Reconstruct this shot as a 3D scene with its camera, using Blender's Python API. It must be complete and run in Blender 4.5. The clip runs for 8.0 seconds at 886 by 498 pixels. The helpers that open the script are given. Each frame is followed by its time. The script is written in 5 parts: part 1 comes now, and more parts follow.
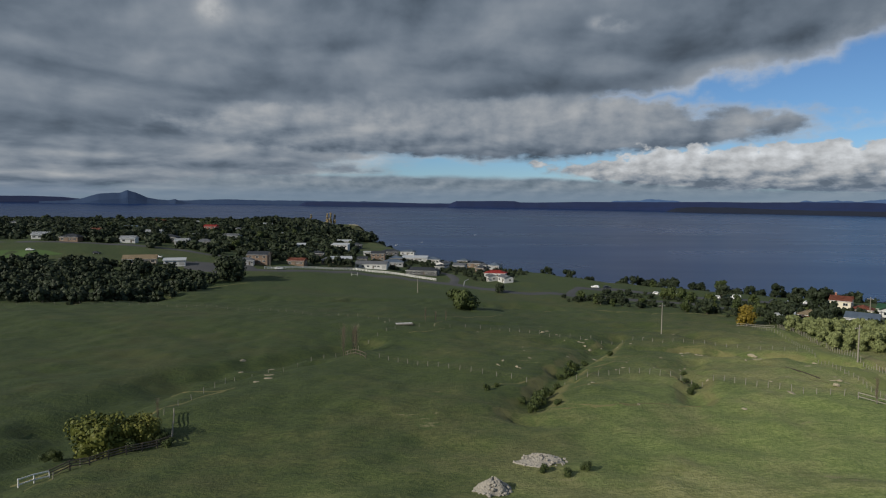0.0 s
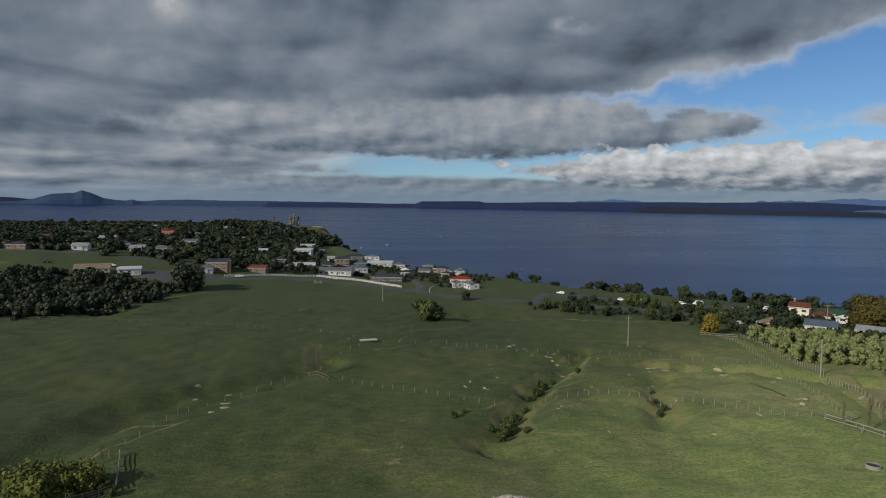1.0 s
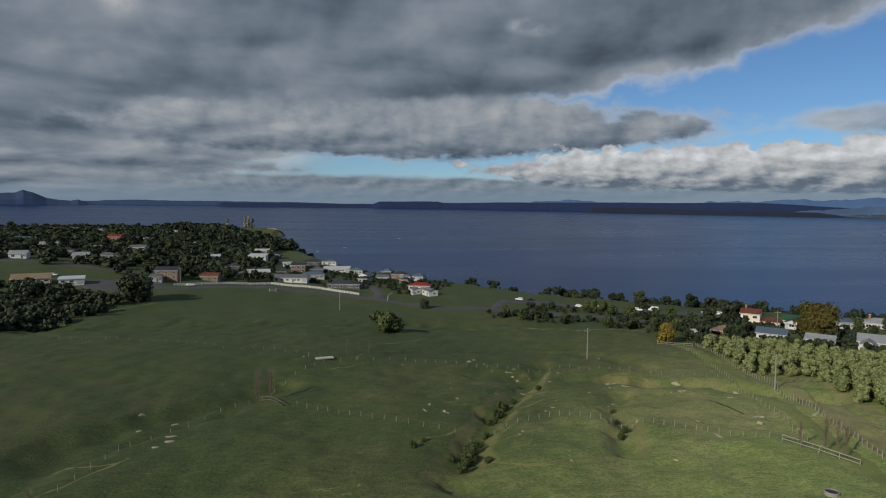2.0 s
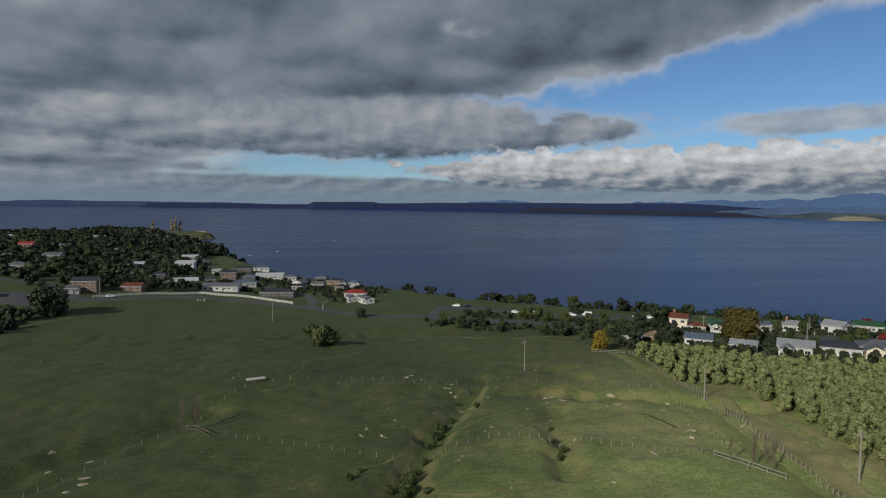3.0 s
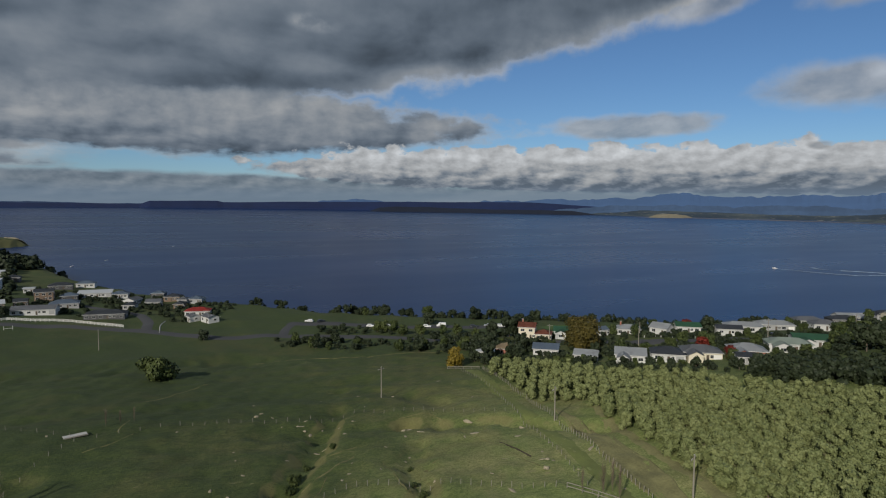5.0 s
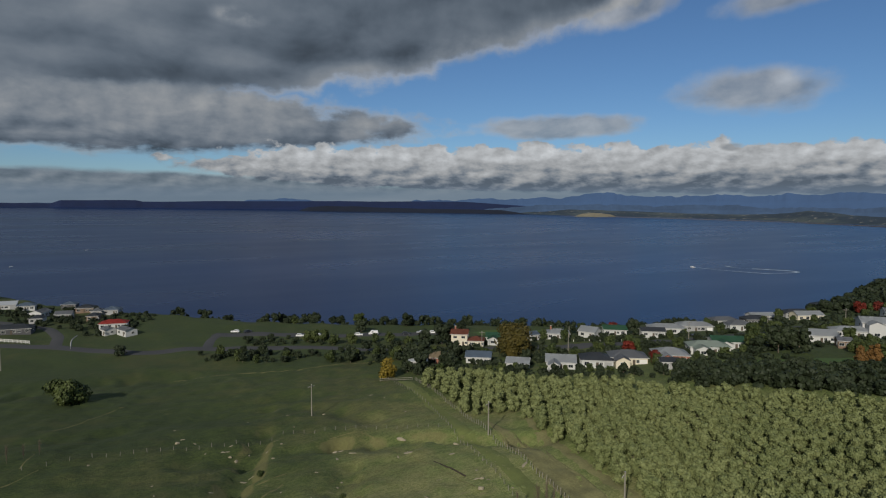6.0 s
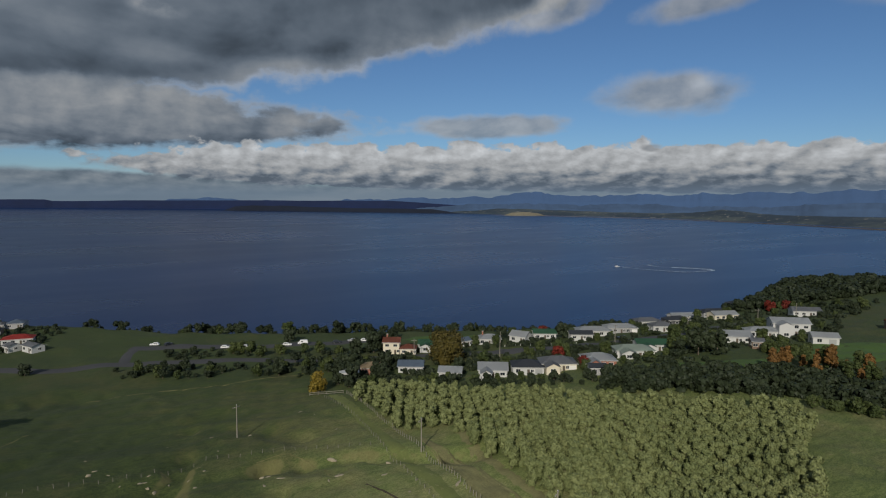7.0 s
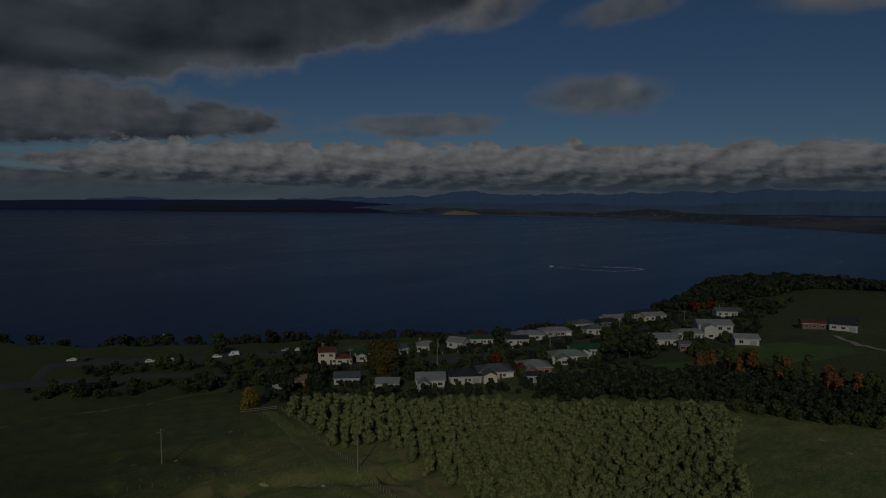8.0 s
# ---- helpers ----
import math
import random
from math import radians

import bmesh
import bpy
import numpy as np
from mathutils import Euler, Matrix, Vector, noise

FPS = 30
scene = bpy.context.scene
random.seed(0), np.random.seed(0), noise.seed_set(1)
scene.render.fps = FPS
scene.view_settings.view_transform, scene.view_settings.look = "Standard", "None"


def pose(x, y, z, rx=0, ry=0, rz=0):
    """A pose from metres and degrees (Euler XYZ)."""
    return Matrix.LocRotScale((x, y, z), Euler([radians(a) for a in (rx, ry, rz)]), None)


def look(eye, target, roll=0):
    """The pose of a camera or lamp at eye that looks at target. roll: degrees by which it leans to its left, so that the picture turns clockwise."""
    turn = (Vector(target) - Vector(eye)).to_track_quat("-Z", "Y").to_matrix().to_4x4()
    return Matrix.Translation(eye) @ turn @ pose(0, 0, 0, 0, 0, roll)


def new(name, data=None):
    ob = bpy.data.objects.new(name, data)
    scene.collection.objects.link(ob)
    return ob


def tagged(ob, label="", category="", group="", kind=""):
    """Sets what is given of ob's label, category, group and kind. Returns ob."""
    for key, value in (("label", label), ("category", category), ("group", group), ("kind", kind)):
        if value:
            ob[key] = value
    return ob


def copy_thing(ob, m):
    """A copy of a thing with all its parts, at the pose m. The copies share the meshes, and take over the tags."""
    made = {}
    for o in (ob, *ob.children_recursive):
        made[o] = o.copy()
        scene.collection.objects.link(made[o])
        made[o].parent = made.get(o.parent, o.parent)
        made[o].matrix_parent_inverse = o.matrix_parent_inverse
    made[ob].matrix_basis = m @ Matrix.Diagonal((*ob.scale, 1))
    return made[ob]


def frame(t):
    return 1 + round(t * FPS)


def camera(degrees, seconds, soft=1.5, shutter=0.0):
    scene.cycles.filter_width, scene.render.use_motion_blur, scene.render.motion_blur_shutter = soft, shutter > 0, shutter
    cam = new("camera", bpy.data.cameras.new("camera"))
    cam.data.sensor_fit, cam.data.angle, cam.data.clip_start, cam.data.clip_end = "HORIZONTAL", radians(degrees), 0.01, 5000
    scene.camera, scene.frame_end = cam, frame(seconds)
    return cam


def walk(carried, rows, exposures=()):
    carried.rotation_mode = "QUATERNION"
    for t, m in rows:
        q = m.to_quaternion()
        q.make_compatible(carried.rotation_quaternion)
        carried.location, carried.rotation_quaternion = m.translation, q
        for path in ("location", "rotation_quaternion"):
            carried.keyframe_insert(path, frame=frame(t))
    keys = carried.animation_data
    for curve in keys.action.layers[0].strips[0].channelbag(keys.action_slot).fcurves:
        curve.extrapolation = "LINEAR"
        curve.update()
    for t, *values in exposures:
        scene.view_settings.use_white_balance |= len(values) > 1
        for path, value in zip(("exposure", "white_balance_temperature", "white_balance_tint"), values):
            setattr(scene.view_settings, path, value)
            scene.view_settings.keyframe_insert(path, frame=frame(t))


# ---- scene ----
# camera: time, x, y, z, yaw, pitch, lean
cam = camera(70.99, 8.0, 1.15)
ROWS = [
    (0.0, 0.00, -0.00, 37.00, -0.00, -3.87, 0.48),
    (0.5, -0.06, 2.05, 38.77, -1.50, -3.87, 0.44),
    (1.0, 0.04, 4.17, 40.71, -3.20, -3.87, 0.42),
    (1.5, 0.12, 6.18, 42.61, -4.86, -3.88, 0.42),
    (3.0, 0.70, 11.09, 48.22, -12.92, -3.84, 0.40),
    (3.5, 0.91, 12.58, 50.02, -16.37, -3.86, 0.36),
    (4.0, 1.30, 13.95, 51.96, -20.25, -3.88, 0.31),
    (4.5, 1.71, 15.23, 53.80, -23.37, -3.92, 0.29),
    (6.0, 3.51, 18.99, 59.53, -32.75, -4.04, 0.23),
    (6.5, 4.26, 20.14, 61.33, -35.83, -4.09, 0.19),
    (7.0, 5.23, 21.23, 63.20, -39.07, -4.14, 0.18),
    (7.5, 6.10, 22.21, 65.00, -41.88, -4.20, 0.16),
    (8.0, 7.22, 23.02, 66.98, -44.88, -4.26, 0.12),
]
EXPOSURES = [(0.0, 0.12), (3.0, 0.02), (4.5, -0.06), (7.0, -0.22), (7.3, -0.32), (7.5, -0.73), (7.7, -1.12), (7.9, -1.85), (8.0, -2.4)]
walk(cam, [(t, look((x, y, z), Vector((x, y, z)) + Vector((-math.sin(radians(a)) * math.cos(radians(p)), math.cos(radians(a)) * math.cos(radians(p)), math.sin(radians(p)))), r)) for t, x, y, z, a, p, r in ROWS], EXPOSURES)


# ---- sky, sun ----
SUN_UP, SUN_TURN = 27.0, 232.0
world = bpy.data.worlds.new("world")
scene.world = world
world.use_nodes = True
WT = world.node_tree
WT.nodes.clear()


def wn(kind, **kw):
    n = WT.nodes.new(kind)
    for k, v in kw.items():
        n.inputs[k.replace("_", " ")].default_value = v
    return n


def put(tree, value, socket):
    if isinstance(value, (int, float)):
        socket.default_value = value
    else:
        tree.links.new(value, socket)


def calc(tree, op, a, b=0.0, c=0.0, clamp=False):
    n = tree.nodes.new("ShaderNodeMath")
    n.operation, n.use_clamp = op, clamp
    for v, s in zip((a, b, c), n.inputs):
        put(tree, v, s)
    return n.outputs[0]


def wm(op, a, b=0.0, c=0.0, clamp=False):
    return calc(WT, op, a, b, c, clamp)


def fit_range(tree, v, a, b, c=0.0, d=1.0, smooth=True):
    n = tree.nodes.new("ShaderNodeMapRange")
    n.interpolation_type = "SMOOTHSTEP" if smooth else "LINEAR"
    put(tree, v, n.inputs["Value"])
    for k, x in (("From Min", a), ("From Max", b), ("To Min", c), ("To Max", d)):
        put(tree, x, n.inputs[k])
    return n.outputs["Result"]


def blend(tree, f, a, b, mode="MIX"):
    n = tree.nodes.new("ShaderNodeMix")
    n.data_type, n.blend_type = "RGBA", mode
    put(tree, f, n.inputs[0])
    for v, s in ((a, n.inputs[6]), (b, n.inputs[7])):
        if isinstance(v, tuple):
            s.default_value = (*v, 1)
        else:
            tree.links.new(v, s)
    return n.outputs[2]


direction = wn("ShaderNodeTexCoord").outputs["Generated"]
split = wn("ShaderNodeSeparateXYZ")
WT.links.new(direction, split.inputs[0])
DX, DY, DZ = split.outputs
AZ = wm("MULTIPLY", wm("ARCTAN2", DX, DY), 57.2958)
EL = wm("MULTIPLY", wm("ARCSINE", DZ), 57.2958)


# height over the horizon on a scale that opens towards it, as level banks of cloud crowd together there
RISE = wm("MULTIPLY", wm("LOGARITHM", wm("ADD", wm("DIVIDE", wm("MAXIMUM", EL, -1.0), 3.0), 1.0), 2.718), 12.0)


def sky_noise(sx, sy, scale, detail, seed, rough=0.55, warp=0.0, up=0.0, side=0.0):
    """Cloud noise over azimuth and height; up and side move the place that is read."""
    c = WT.nodes.new("ShaderNodeCombineXYZ")
    put(WT, wm("MULTIPLY", wm("ADD", AZ, side), sx), c.inputs[0])
    put(WT, wm("MULTIPLY", wm("ADD", RISE, up), sy), c.inputs[1])
    c.inputs[2].default_value = seed
    n = wn("ShaderNodeTexNoise", Scale=scale, Detail=detail, Roughness=rough, Distortion=warp)
    WT.links.new(c.outputs[0], n.inputs["Vector"])
    return n.outputs[0]


def relief(sx, sy, detail, seed, up, side, rough=0.5, warp=0.3):
    """How a lumpy bank of cloud catches the light from above and from the left: about -0.3 to 0.3."""
    return wm("SUBTRACT", sky_noise(sx, sy, 1.0, detail, seed, rough, warp), sky_noise(sx, sy, 1.0, detail, seed, rough, warp, up, side))


def plane_noise(scale, detail, seed, rough=0.5, stretch=1.0):
    """Cloud noise on a level sheet overhead, which narrows towards the horizon."""
    c = WT.nodes.new("ShaderNodeCombineXYZ")
    k = wm("ADD", wm("MAXIMUM", DZ, 0.0), 0.10)
    put(WT, wm("DIVIDE", DX, k), c.inputs[0])
    put(WT, wm("MULTIPLY", wm("DIVIDE", DY, k), stretch), c.inputs[1])
    c.inputs[2].default_value = seed
    n = wn("ShaderNodeTexNoise", Scale=scale, Detail=detail, Roughness=rough, Distortion=0.3)
    WT.links.new(c.outputs[0], n.inputs["Vector"])
    return n.outputs[0]


N_BIG = wm("ADD", wm("MULTIPLY", plane_noise(0.75, 3, 3.4, 0.5, 0.8), 0.5), wm("MULTIPLY", sky_noise(0.045, 0.16, 1.0, 3, 3.0, 0.5), 0.5))
N_FINE = sky_noise(0.15, 0.32, 1.0, 7, 8.0, 0.58)
N_PUFF = sky_noise(0.40, 0.42, 1.0, 6, 5.0, 0.54)
LIT_BIG = relief(0.050, 0.24, 4, 12.0, 1.3, -3.0, 0.42, 0.3)
LIT_MID = relief(0.14, 0.27, 6, 17.0, 0.8, -1.2, 0.50, 0.2)
LIT_PUFF = relief(0.40, 0.42, 6, 5.0, 0.6, -0.6, 0.54, 0.0)
RAG = wm("ADD", wm("MULTIPLY", wm("SUBTRACT", N_FINE, 0.5), 1.1), wm("MULTIPLY", wm("SUBTRACT", N_PUFF, 0.5), 0.7))


def cloud(az, el, wide, high, lean=0.0, soft=0.5, rag=1.0, flat=0.0, puffy=0.0, square=2.0):
    """One bank of cloud: 1 inside, 0 outside, with a ragged rim. lean: rise per degree of azimuth. flat: how much its base is levelled."""
    u = wm("SUBTRACT", AZ, az)
    v = wm("SUBTRACT", wm("SUBTRACT", EL, el), wm("MULTIPLY", u, lean))
    if flat:
        v = wm("MULTIPLY", v, fit_range(WT, v, -0.2 * high, 0.2 * high, 1.0 + flat, 1.0))
    r = wm("SQRT", wm("ADD", wm("POWER", wm("ABSOLUTE", wm("DIVIDE", u, wide)), square), wm("POWER", wm("ABSOLUTE", wm("DIVIDE", v, high)), 2.0)))
    r = wm("ADD", r, wm("MULTIPLY", RAG, rag))
    if puffy:
        r = wm("ADD", r, wm("MULTIPLY", wm("SUBTRACT", N_PUFF, 0.5), fit_range(WT, v, -0.3 * high, 0.3 * high, 0.15 * puffy, puffy)))
    return fit_range(WT, r, 1.0 - soft * 0.5, 1.0 + soft * 0.5, 1.0, 0.0)


def union(*parts):
    out = parts[0]
    for p in parts[1:]:
        out = wm("MAXIMUM", out, p)
    return out


# the deck overhead: its rim runs from low on the left up to the right, ever steeper
off_rim = wm("SUBTRACT", AZ, 22.0)
rim = wm("SUBTRACT", EL, wm("ADD", 10.1, wm("ADD", wm("MULTIPLY", off_rim, 0.19), wm("MULTIPLY", wm("MULTIPLY", off_rim, wm("MAXIMUM", off_rim, 0.0)), 0.0016))))
rim = wm("ADD", rim, wm("MULTIPLY", RAG, 3.4))
deck = wm("MULTIPLY", fit_range(WT, rim, -0.8, 1.0), fit_range(WT, wm("ADD", AZ, wm("MULTIPLY", RAG, 5)), 54, 62, 1.0, 0.0))
behind = fit_range(WT, wm("ABSOLUTE", AZ), 105, 140)
overhead = wm("MULTIPLY", fit_range(WT, EL, 24, 40), fit_range(WT, N_BIG, 0.40, 0.58))
deck = union(deck, wm("MULTIPLY", behind, fit_range(WT, N_BIG, 0.47, 0.6)), overhead)
long_bank = cloud(4, 6.7, 25.5, 3.0, 0.0, 0.35, 0.80, 0.25)
left_bank = cloud(-36, 6.2, 34, 4.6, -0.01, 0.3, 0.35)
left_low = cloud(-34, 3.9, 27.5, 1.7, -0.02, 0.35, 0.5, 0.3)
low_left = cloud(-14, 1.7, 50, 1.15, -0.004, 0.5, 0.55)
cumulus = cloud(66, 2.85, 56, 2.15, -0.012, 0.16, 0.28, 0.1, 1.3, 5.0)
small = union(cloud(43, 6.9, 6.6, 1.15, 0.03, 0.6, 1.1, 0.3), cloud(58.6, 9.4, 4.9, 1.6, -0.01, 0.9, 1.1), cloud(49, 16.6, 4.0, 1.3, 0.2, 0.8, 1.1), cloud(61, 16.4, 4.2, 1.1, 0.12, 0.9, 1.1), cloud(79, 15.6, 6, 1.2, 0.0, 1.0, 0.6), cloud(57.5, 4.9, 0.8, 0.3, 0.0, 1.0, 0.6))
COVER = union(deck, long_bank, left_bank, left_low, wm("MULTIPLY", low_left, 0.93), cumulus, wm("MULTIPLY", small, 0.80), fit_range(WT, EL, 2.7, 1.3, 0.0, 0.92))

# how bright each bank is: dark undersides, lit rims and tops
thin = fit_range(WT, COVER, 0.55, 1.0, 1.0, 0.0)
body = wm("ADD", fit_range(WT, N_BIG, 0.34, 0.66, 0.12, 0.26, False), wm("MULTIPLY", LIT_BIG, 0.50))
body = wm("ADD", body, wm("MULTIPLY", LIT_MID, 0.34))
deck_grey = wm("ADD", fit_range(WT, body, 0.02, 0.42, 0.085, 0.40, False), wm("MULTIPLY", thin, 0.16))
deck_grey = wm("ADD", deck_grey, wm("MULTIPLY", fit_range(WT, rim, 2.6, 0.0), wm("MULTIPLY", fit_range(WT, AZ, 8, 30), 0.13)))
breaks = union(cloud(14.6, 15.7, 2.0, 0.6, -0.1, 1.2, 1.6), cloud(-20, 16.2, 1.4, 1.1, 0.0, 1.4, 1.6))
deck_grey = wm("ADD", deck_grey, wm("MULTIPLY", breaks, wm("MULTIPLY", fit_range(WT, N_FINE, 0.38, 0.62), 0.25)))
low_light = wm("MULTIPLY", fit_range(WT, EL, 8.0, 1.5), fit_range(WT, AZ, 10, -10))
deck_grey = wm("ADD", deck_grey, wm("MULTIPLY", low_light, wm("ADD", 0.05, wm("MULTIPLY", LIT_MID, 0.45))))
cum_grey = wm("ADD", fit_range(WT, EL, 1.5, 4.3, 0.19, 0.60, False), wm("MULTIPLY", LIT_PUFF, 0.95))
cum_grey = wm("MAXIMUM", cum_grey, 0.17)
bank_grey = wm("ADD", fit_range(WT, EL, 3.8, 7.6, 0.15, 0.33), wm("ADD", wm("MULTIPLY", LIT_MID, 0.52), wm("MULTIPLY", LIT_PUFF, 0.20)))
bank_grey = wm("MAXIMUM", wm("ADD", bank_grey, wm("MULTIPLY", thin, 0.08)), 0.09)


def lay(under, over, mask):
    return wm("ADD", wm("MULTIPLY", under, wm("SUBTRACT", 1.0, mask)), wm("MULTIPLY", over, mask))


grey = lay(deck_grey, bank_grey, long_bank)
grey = lay(grey, wm("ADD", 0.25, wm("MULTIPLY", LIT_PUFF, 0.35)), wm("MULTIPLY", low_left, fit_range(WT, AZ, -30, -10)))
grey = lay(grey, cum_grey, cumulus)
grey = lay(grey, wm("ADD", 0.40, wm("MULTIPLY", LIT_MID, 1.0)), small)
grey = wm("MULTIPLY", grey, 0.92)
tone = blend(WT, fit_range(WT, grey, 0.08, 0.45), (0.69, 0.91, 1.20), (0.95, 0.99, 1.03))
mul = WT.nodes.new("ShaderNodeVectorMath")
mul.operation = "SCALE"
WT.links.new(tone, mul.inputs[0])
WT.links.new(grey, mul.inputs["Scale"])
haze = fit_range(WT, EL, 0.7, 2.2, 0.8, 0.0)
cloud_colour = blend(WT, haze, mul.outputs[0], (0.15, 0.21, 0.295))

nishita = WT.nodes.new("ShaderNodeTexSky")
nishita.sky_type, nishita.sun_disc = "NISHITA", False
nishita.sun_elevation, nishita.sun_rotation = radians(SUN_UP), radians(SUN_TURN)
nishita.dust_density, nishita.air_density, nishita.ozone_density = 0.15, 0.9, 4.0
blue = wn("ShaderNodeBackground", Strength=0.067)
WT.links.new(blend(WT, 1.0, nishita.outputs[0], (0.80, 0.97, 1.12), "MULTIPLY"), blue.inputs["Color"])
white = wn("ShaderNodeBackground", Strength=0.92)
WT.links.new(cloud_colour, white.inputs["Color"])
mixed = WT.nodes.new("ShaderNodeMixShader")
WT.links.new(COVER, mixed.inputs[0])
WT.links.new(blue.outputs[0], mixed.inputs[1])
WT.links.new(white.outputs[0], mixed.inputs[2])
WT.links.new(mixed.outputs[0], wn("ShaderNodeOutputWorld").inputs["Surface"])

sun = new("sun", bpy.data.lights.new("sun", "SUN"))
sun.data.energy, sun.data.angle, sun.data.color = 3.1, radians(0.6), (1.0, 0.94, 0.83)
a = radians(SUN_TURN)
sun.matrix_world = look((math.sin(a) * 300, math.cos(a) * 300, math.tan(radians(SUN_UP)) * 300), (0, 0, 0))


# ---- materials ----
def material(name, rough=0.8, metal=0.0):
    m = bpy.data.materials.new(name)
    m.use_nodes = True
    b = m.node_tree.nodes["Principled BSDF"]
    b.inputs["Roughness"].default_value, b.inputs["Metallic"].default_value = rough, metal
    return m, m.node_tree, b


def texnoise(t, scale, detail=4, rough=0.55, where="Object", stretch=None):
    n = t.nodes.new("ShaderNodeTexNoise")
    n.inputs["Scale"].default_value, n.inputs["Detail"].default_value, n.inputs["Roughness"].default_value = scale, detail, rough
    c = t.nodes.new("ShaderNodeTexCoord").outputs[where]
    if stretch:
        m = t.nodes.new("ShaderNodeMapping")
        m.inputs["Scale"].default_value = stretch
        t.links.new(c, m.inputs[0])
        c = m.outputs[0]
    t.links.new(c, n.inputs["Vector"])
    return n.outputs[0]


def bump(t, b, height, strength, distance):
    n = t.nodes.new("ShaderNodeBump")
    n.inputs["Strength"].default_value, n.inputs["Distance"].default_value = strength, distance
    t.links.new(height, n.inputs["Height"])
    t.links.new(n.outputs[0], b.inputs["Normal"])


def plain(name, colour, rough=0.8, metal=0.0, vary=0.18, scale=0.6, grain=8.0, relief=0.0):
    """A painted or natural surface with stains at one scale and grain at another, a little different from piece to piece."""
    m, t, b = material(name, rough, metal)
    big, small = texnoise(t, scale), texnoise(t, grain, 3)
    k = calc(t, "ADD", calc(t, "MULTIPLY", fit_range(t, big, 0.3, 0.7), vary), calc(t, "MULTIPLY", fit_range(t, small, 0.3, 0.7), vary * 0.6))
    info = t.nodes.new("ShaderNodeObjectInfo").outputs["Random"]
    k = calc(t, "ADD", k, calc(t, "MULTIPLY", info, vary * 0.6))
    dark = tuple(c * (1 - vary) for c in colour)
    light = tuple(min(1, c * (1 + vary)) for c in colour)
    t.links.new(blend(t, k, light, dark), b.inputs["Base Color"])
    if relief:
        bump(t, b, small, 0.5, relief)
    return m


def foliage(name, dark, light, tip=None):
    """Leaves: darker and lighter clumps, and a hue of its own for each plant."""
    m, t, b = material(name, 0.6)
    g = t.nodes.new("ShaderNodeNewGeometry").outputs["Random Per Island"]
    o = t.nodes.new("ShaderNodeObjectInfo").outputs["Random"]
    k = calc(t, "ADD", calc(t, "MULTIPLY", g, 0.6), calc(t, "MULTIPLY", o, 0.4))
    col = blend(t, k, dark, light)
    if tip:
        col = blend(t, fit_range(t, texnoise(t, 0.7, 3), 0.45, 0.62), col, tip)
    t.links.new(col, b.inputs["Base Color"])
    b.inputs["Specular IOR Level"].default_value = 0.25
    return m


# pasture: grazed green, yellowed tussock, worn earth on the terracettes
GRASS, t, b = material("pasture", 0.9)
p1, p2, p3, p4 = texnoise(t, 0.018, 4), texnoise(t, 0.11, 6, 0.62), texnoise(t, 0.55, 5, 0.65, stretch=(0.7, 1.6, 1)), texnoise(t, 2.2, 3, 0.6, stretch=(0.8, 1.3, 1))
tuft = texnoise(t, 6.5, 2, 0.6)
mottle = calc(t, "ADD", calc(t, "MULTIPLY", p3, 0.34), calc(t, "ADD", calc(t, "MULTIPLY", p4, 0.42), calc(t, "MULTIPLY", tuft, 0.24)))
col = blend(t, fit_range(t, mottle, 0.41, 0.60), (0.034, 0.056, 0.011), (0.082, 0.108, 0.025))
dry = calc(t, "ADD", calc(t, "MULTIPLY", p1, 0.55), calc(t, "MULTIPLY", p2, 0.45))
col = blend(t, calc(t, "MULTIPLY", fit_range(t, dry, 0.46, 0.60), 0.75), col, blend(t, fit_range(t, mottle, 0.41, 0.59), (0.062, 0.070, 0.019), (0.140, 0.140, 0.046)))
# paler towards the orchard: drier grass, with sunlight put into its colour
sere_sunlit = t.nodes.new("ShaderNodeAttribute")
sere_sunlit.attribute_name = "sere_sunlit"
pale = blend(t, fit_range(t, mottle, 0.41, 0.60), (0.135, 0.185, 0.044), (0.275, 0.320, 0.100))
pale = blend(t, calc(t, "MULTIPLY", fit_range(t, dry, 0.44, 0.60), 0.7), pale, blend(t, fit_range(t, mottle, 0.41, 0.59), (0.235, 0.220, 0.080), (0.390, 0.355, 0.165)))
col = blend(t, sere_sunlit.outputs["Fac"], col, pale)
col = blend(t, calc(t, "MULTIPLY", fit_range(t, p2, 0.60, 0.70), 0.45), col, (0.05, 0.10, 0.014))
col = blend(t, calc(t, "MULTIPLY", fit_range(t, calc(t, "MULTIPLY", p2, p3), 0.385, 0.43), 0.75), col, (0.27, 0.235, 0.12))
slope = t.nodes.new("ShaderNodeSeparateXYZ")
t.links.new(t.nodes.new("ShaderNodeNewGeometry").outputs["Normal"], slope.inputs[0])
col = blend(t, fit_range(t, slope.outputs[2], 0.955, 0.90, 0.0, 0.6), col, (0.20, 0.18, 0.07))
# beyond the stock fence: short lush grass, with cloud shade painted into its colour
lush_shade = t.nodes.new("ShaderNodeAttribute")
lush_shade.attribute_name = "lush_shade"
rich_shade = blend(t, fit_range(t, mottle, 0.41, 0.60), (0.024, 0.044, 0.009), (0.056, 0.080, 0.017))
rich_shade = blend(t, calc(t, "MULTIPLY", fit_range(t, dry, 0.50, 0.62), 0.5), rich_shade, (0.066, 0.068, 0.021))
col = blend(t, calc(t, "MULTIPLY", lush_shade.outputs["Fac"], 0.9), col, rich_shade)
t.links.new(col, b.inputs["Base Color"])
bump(t, b, mottle, 0.9, 0.5)

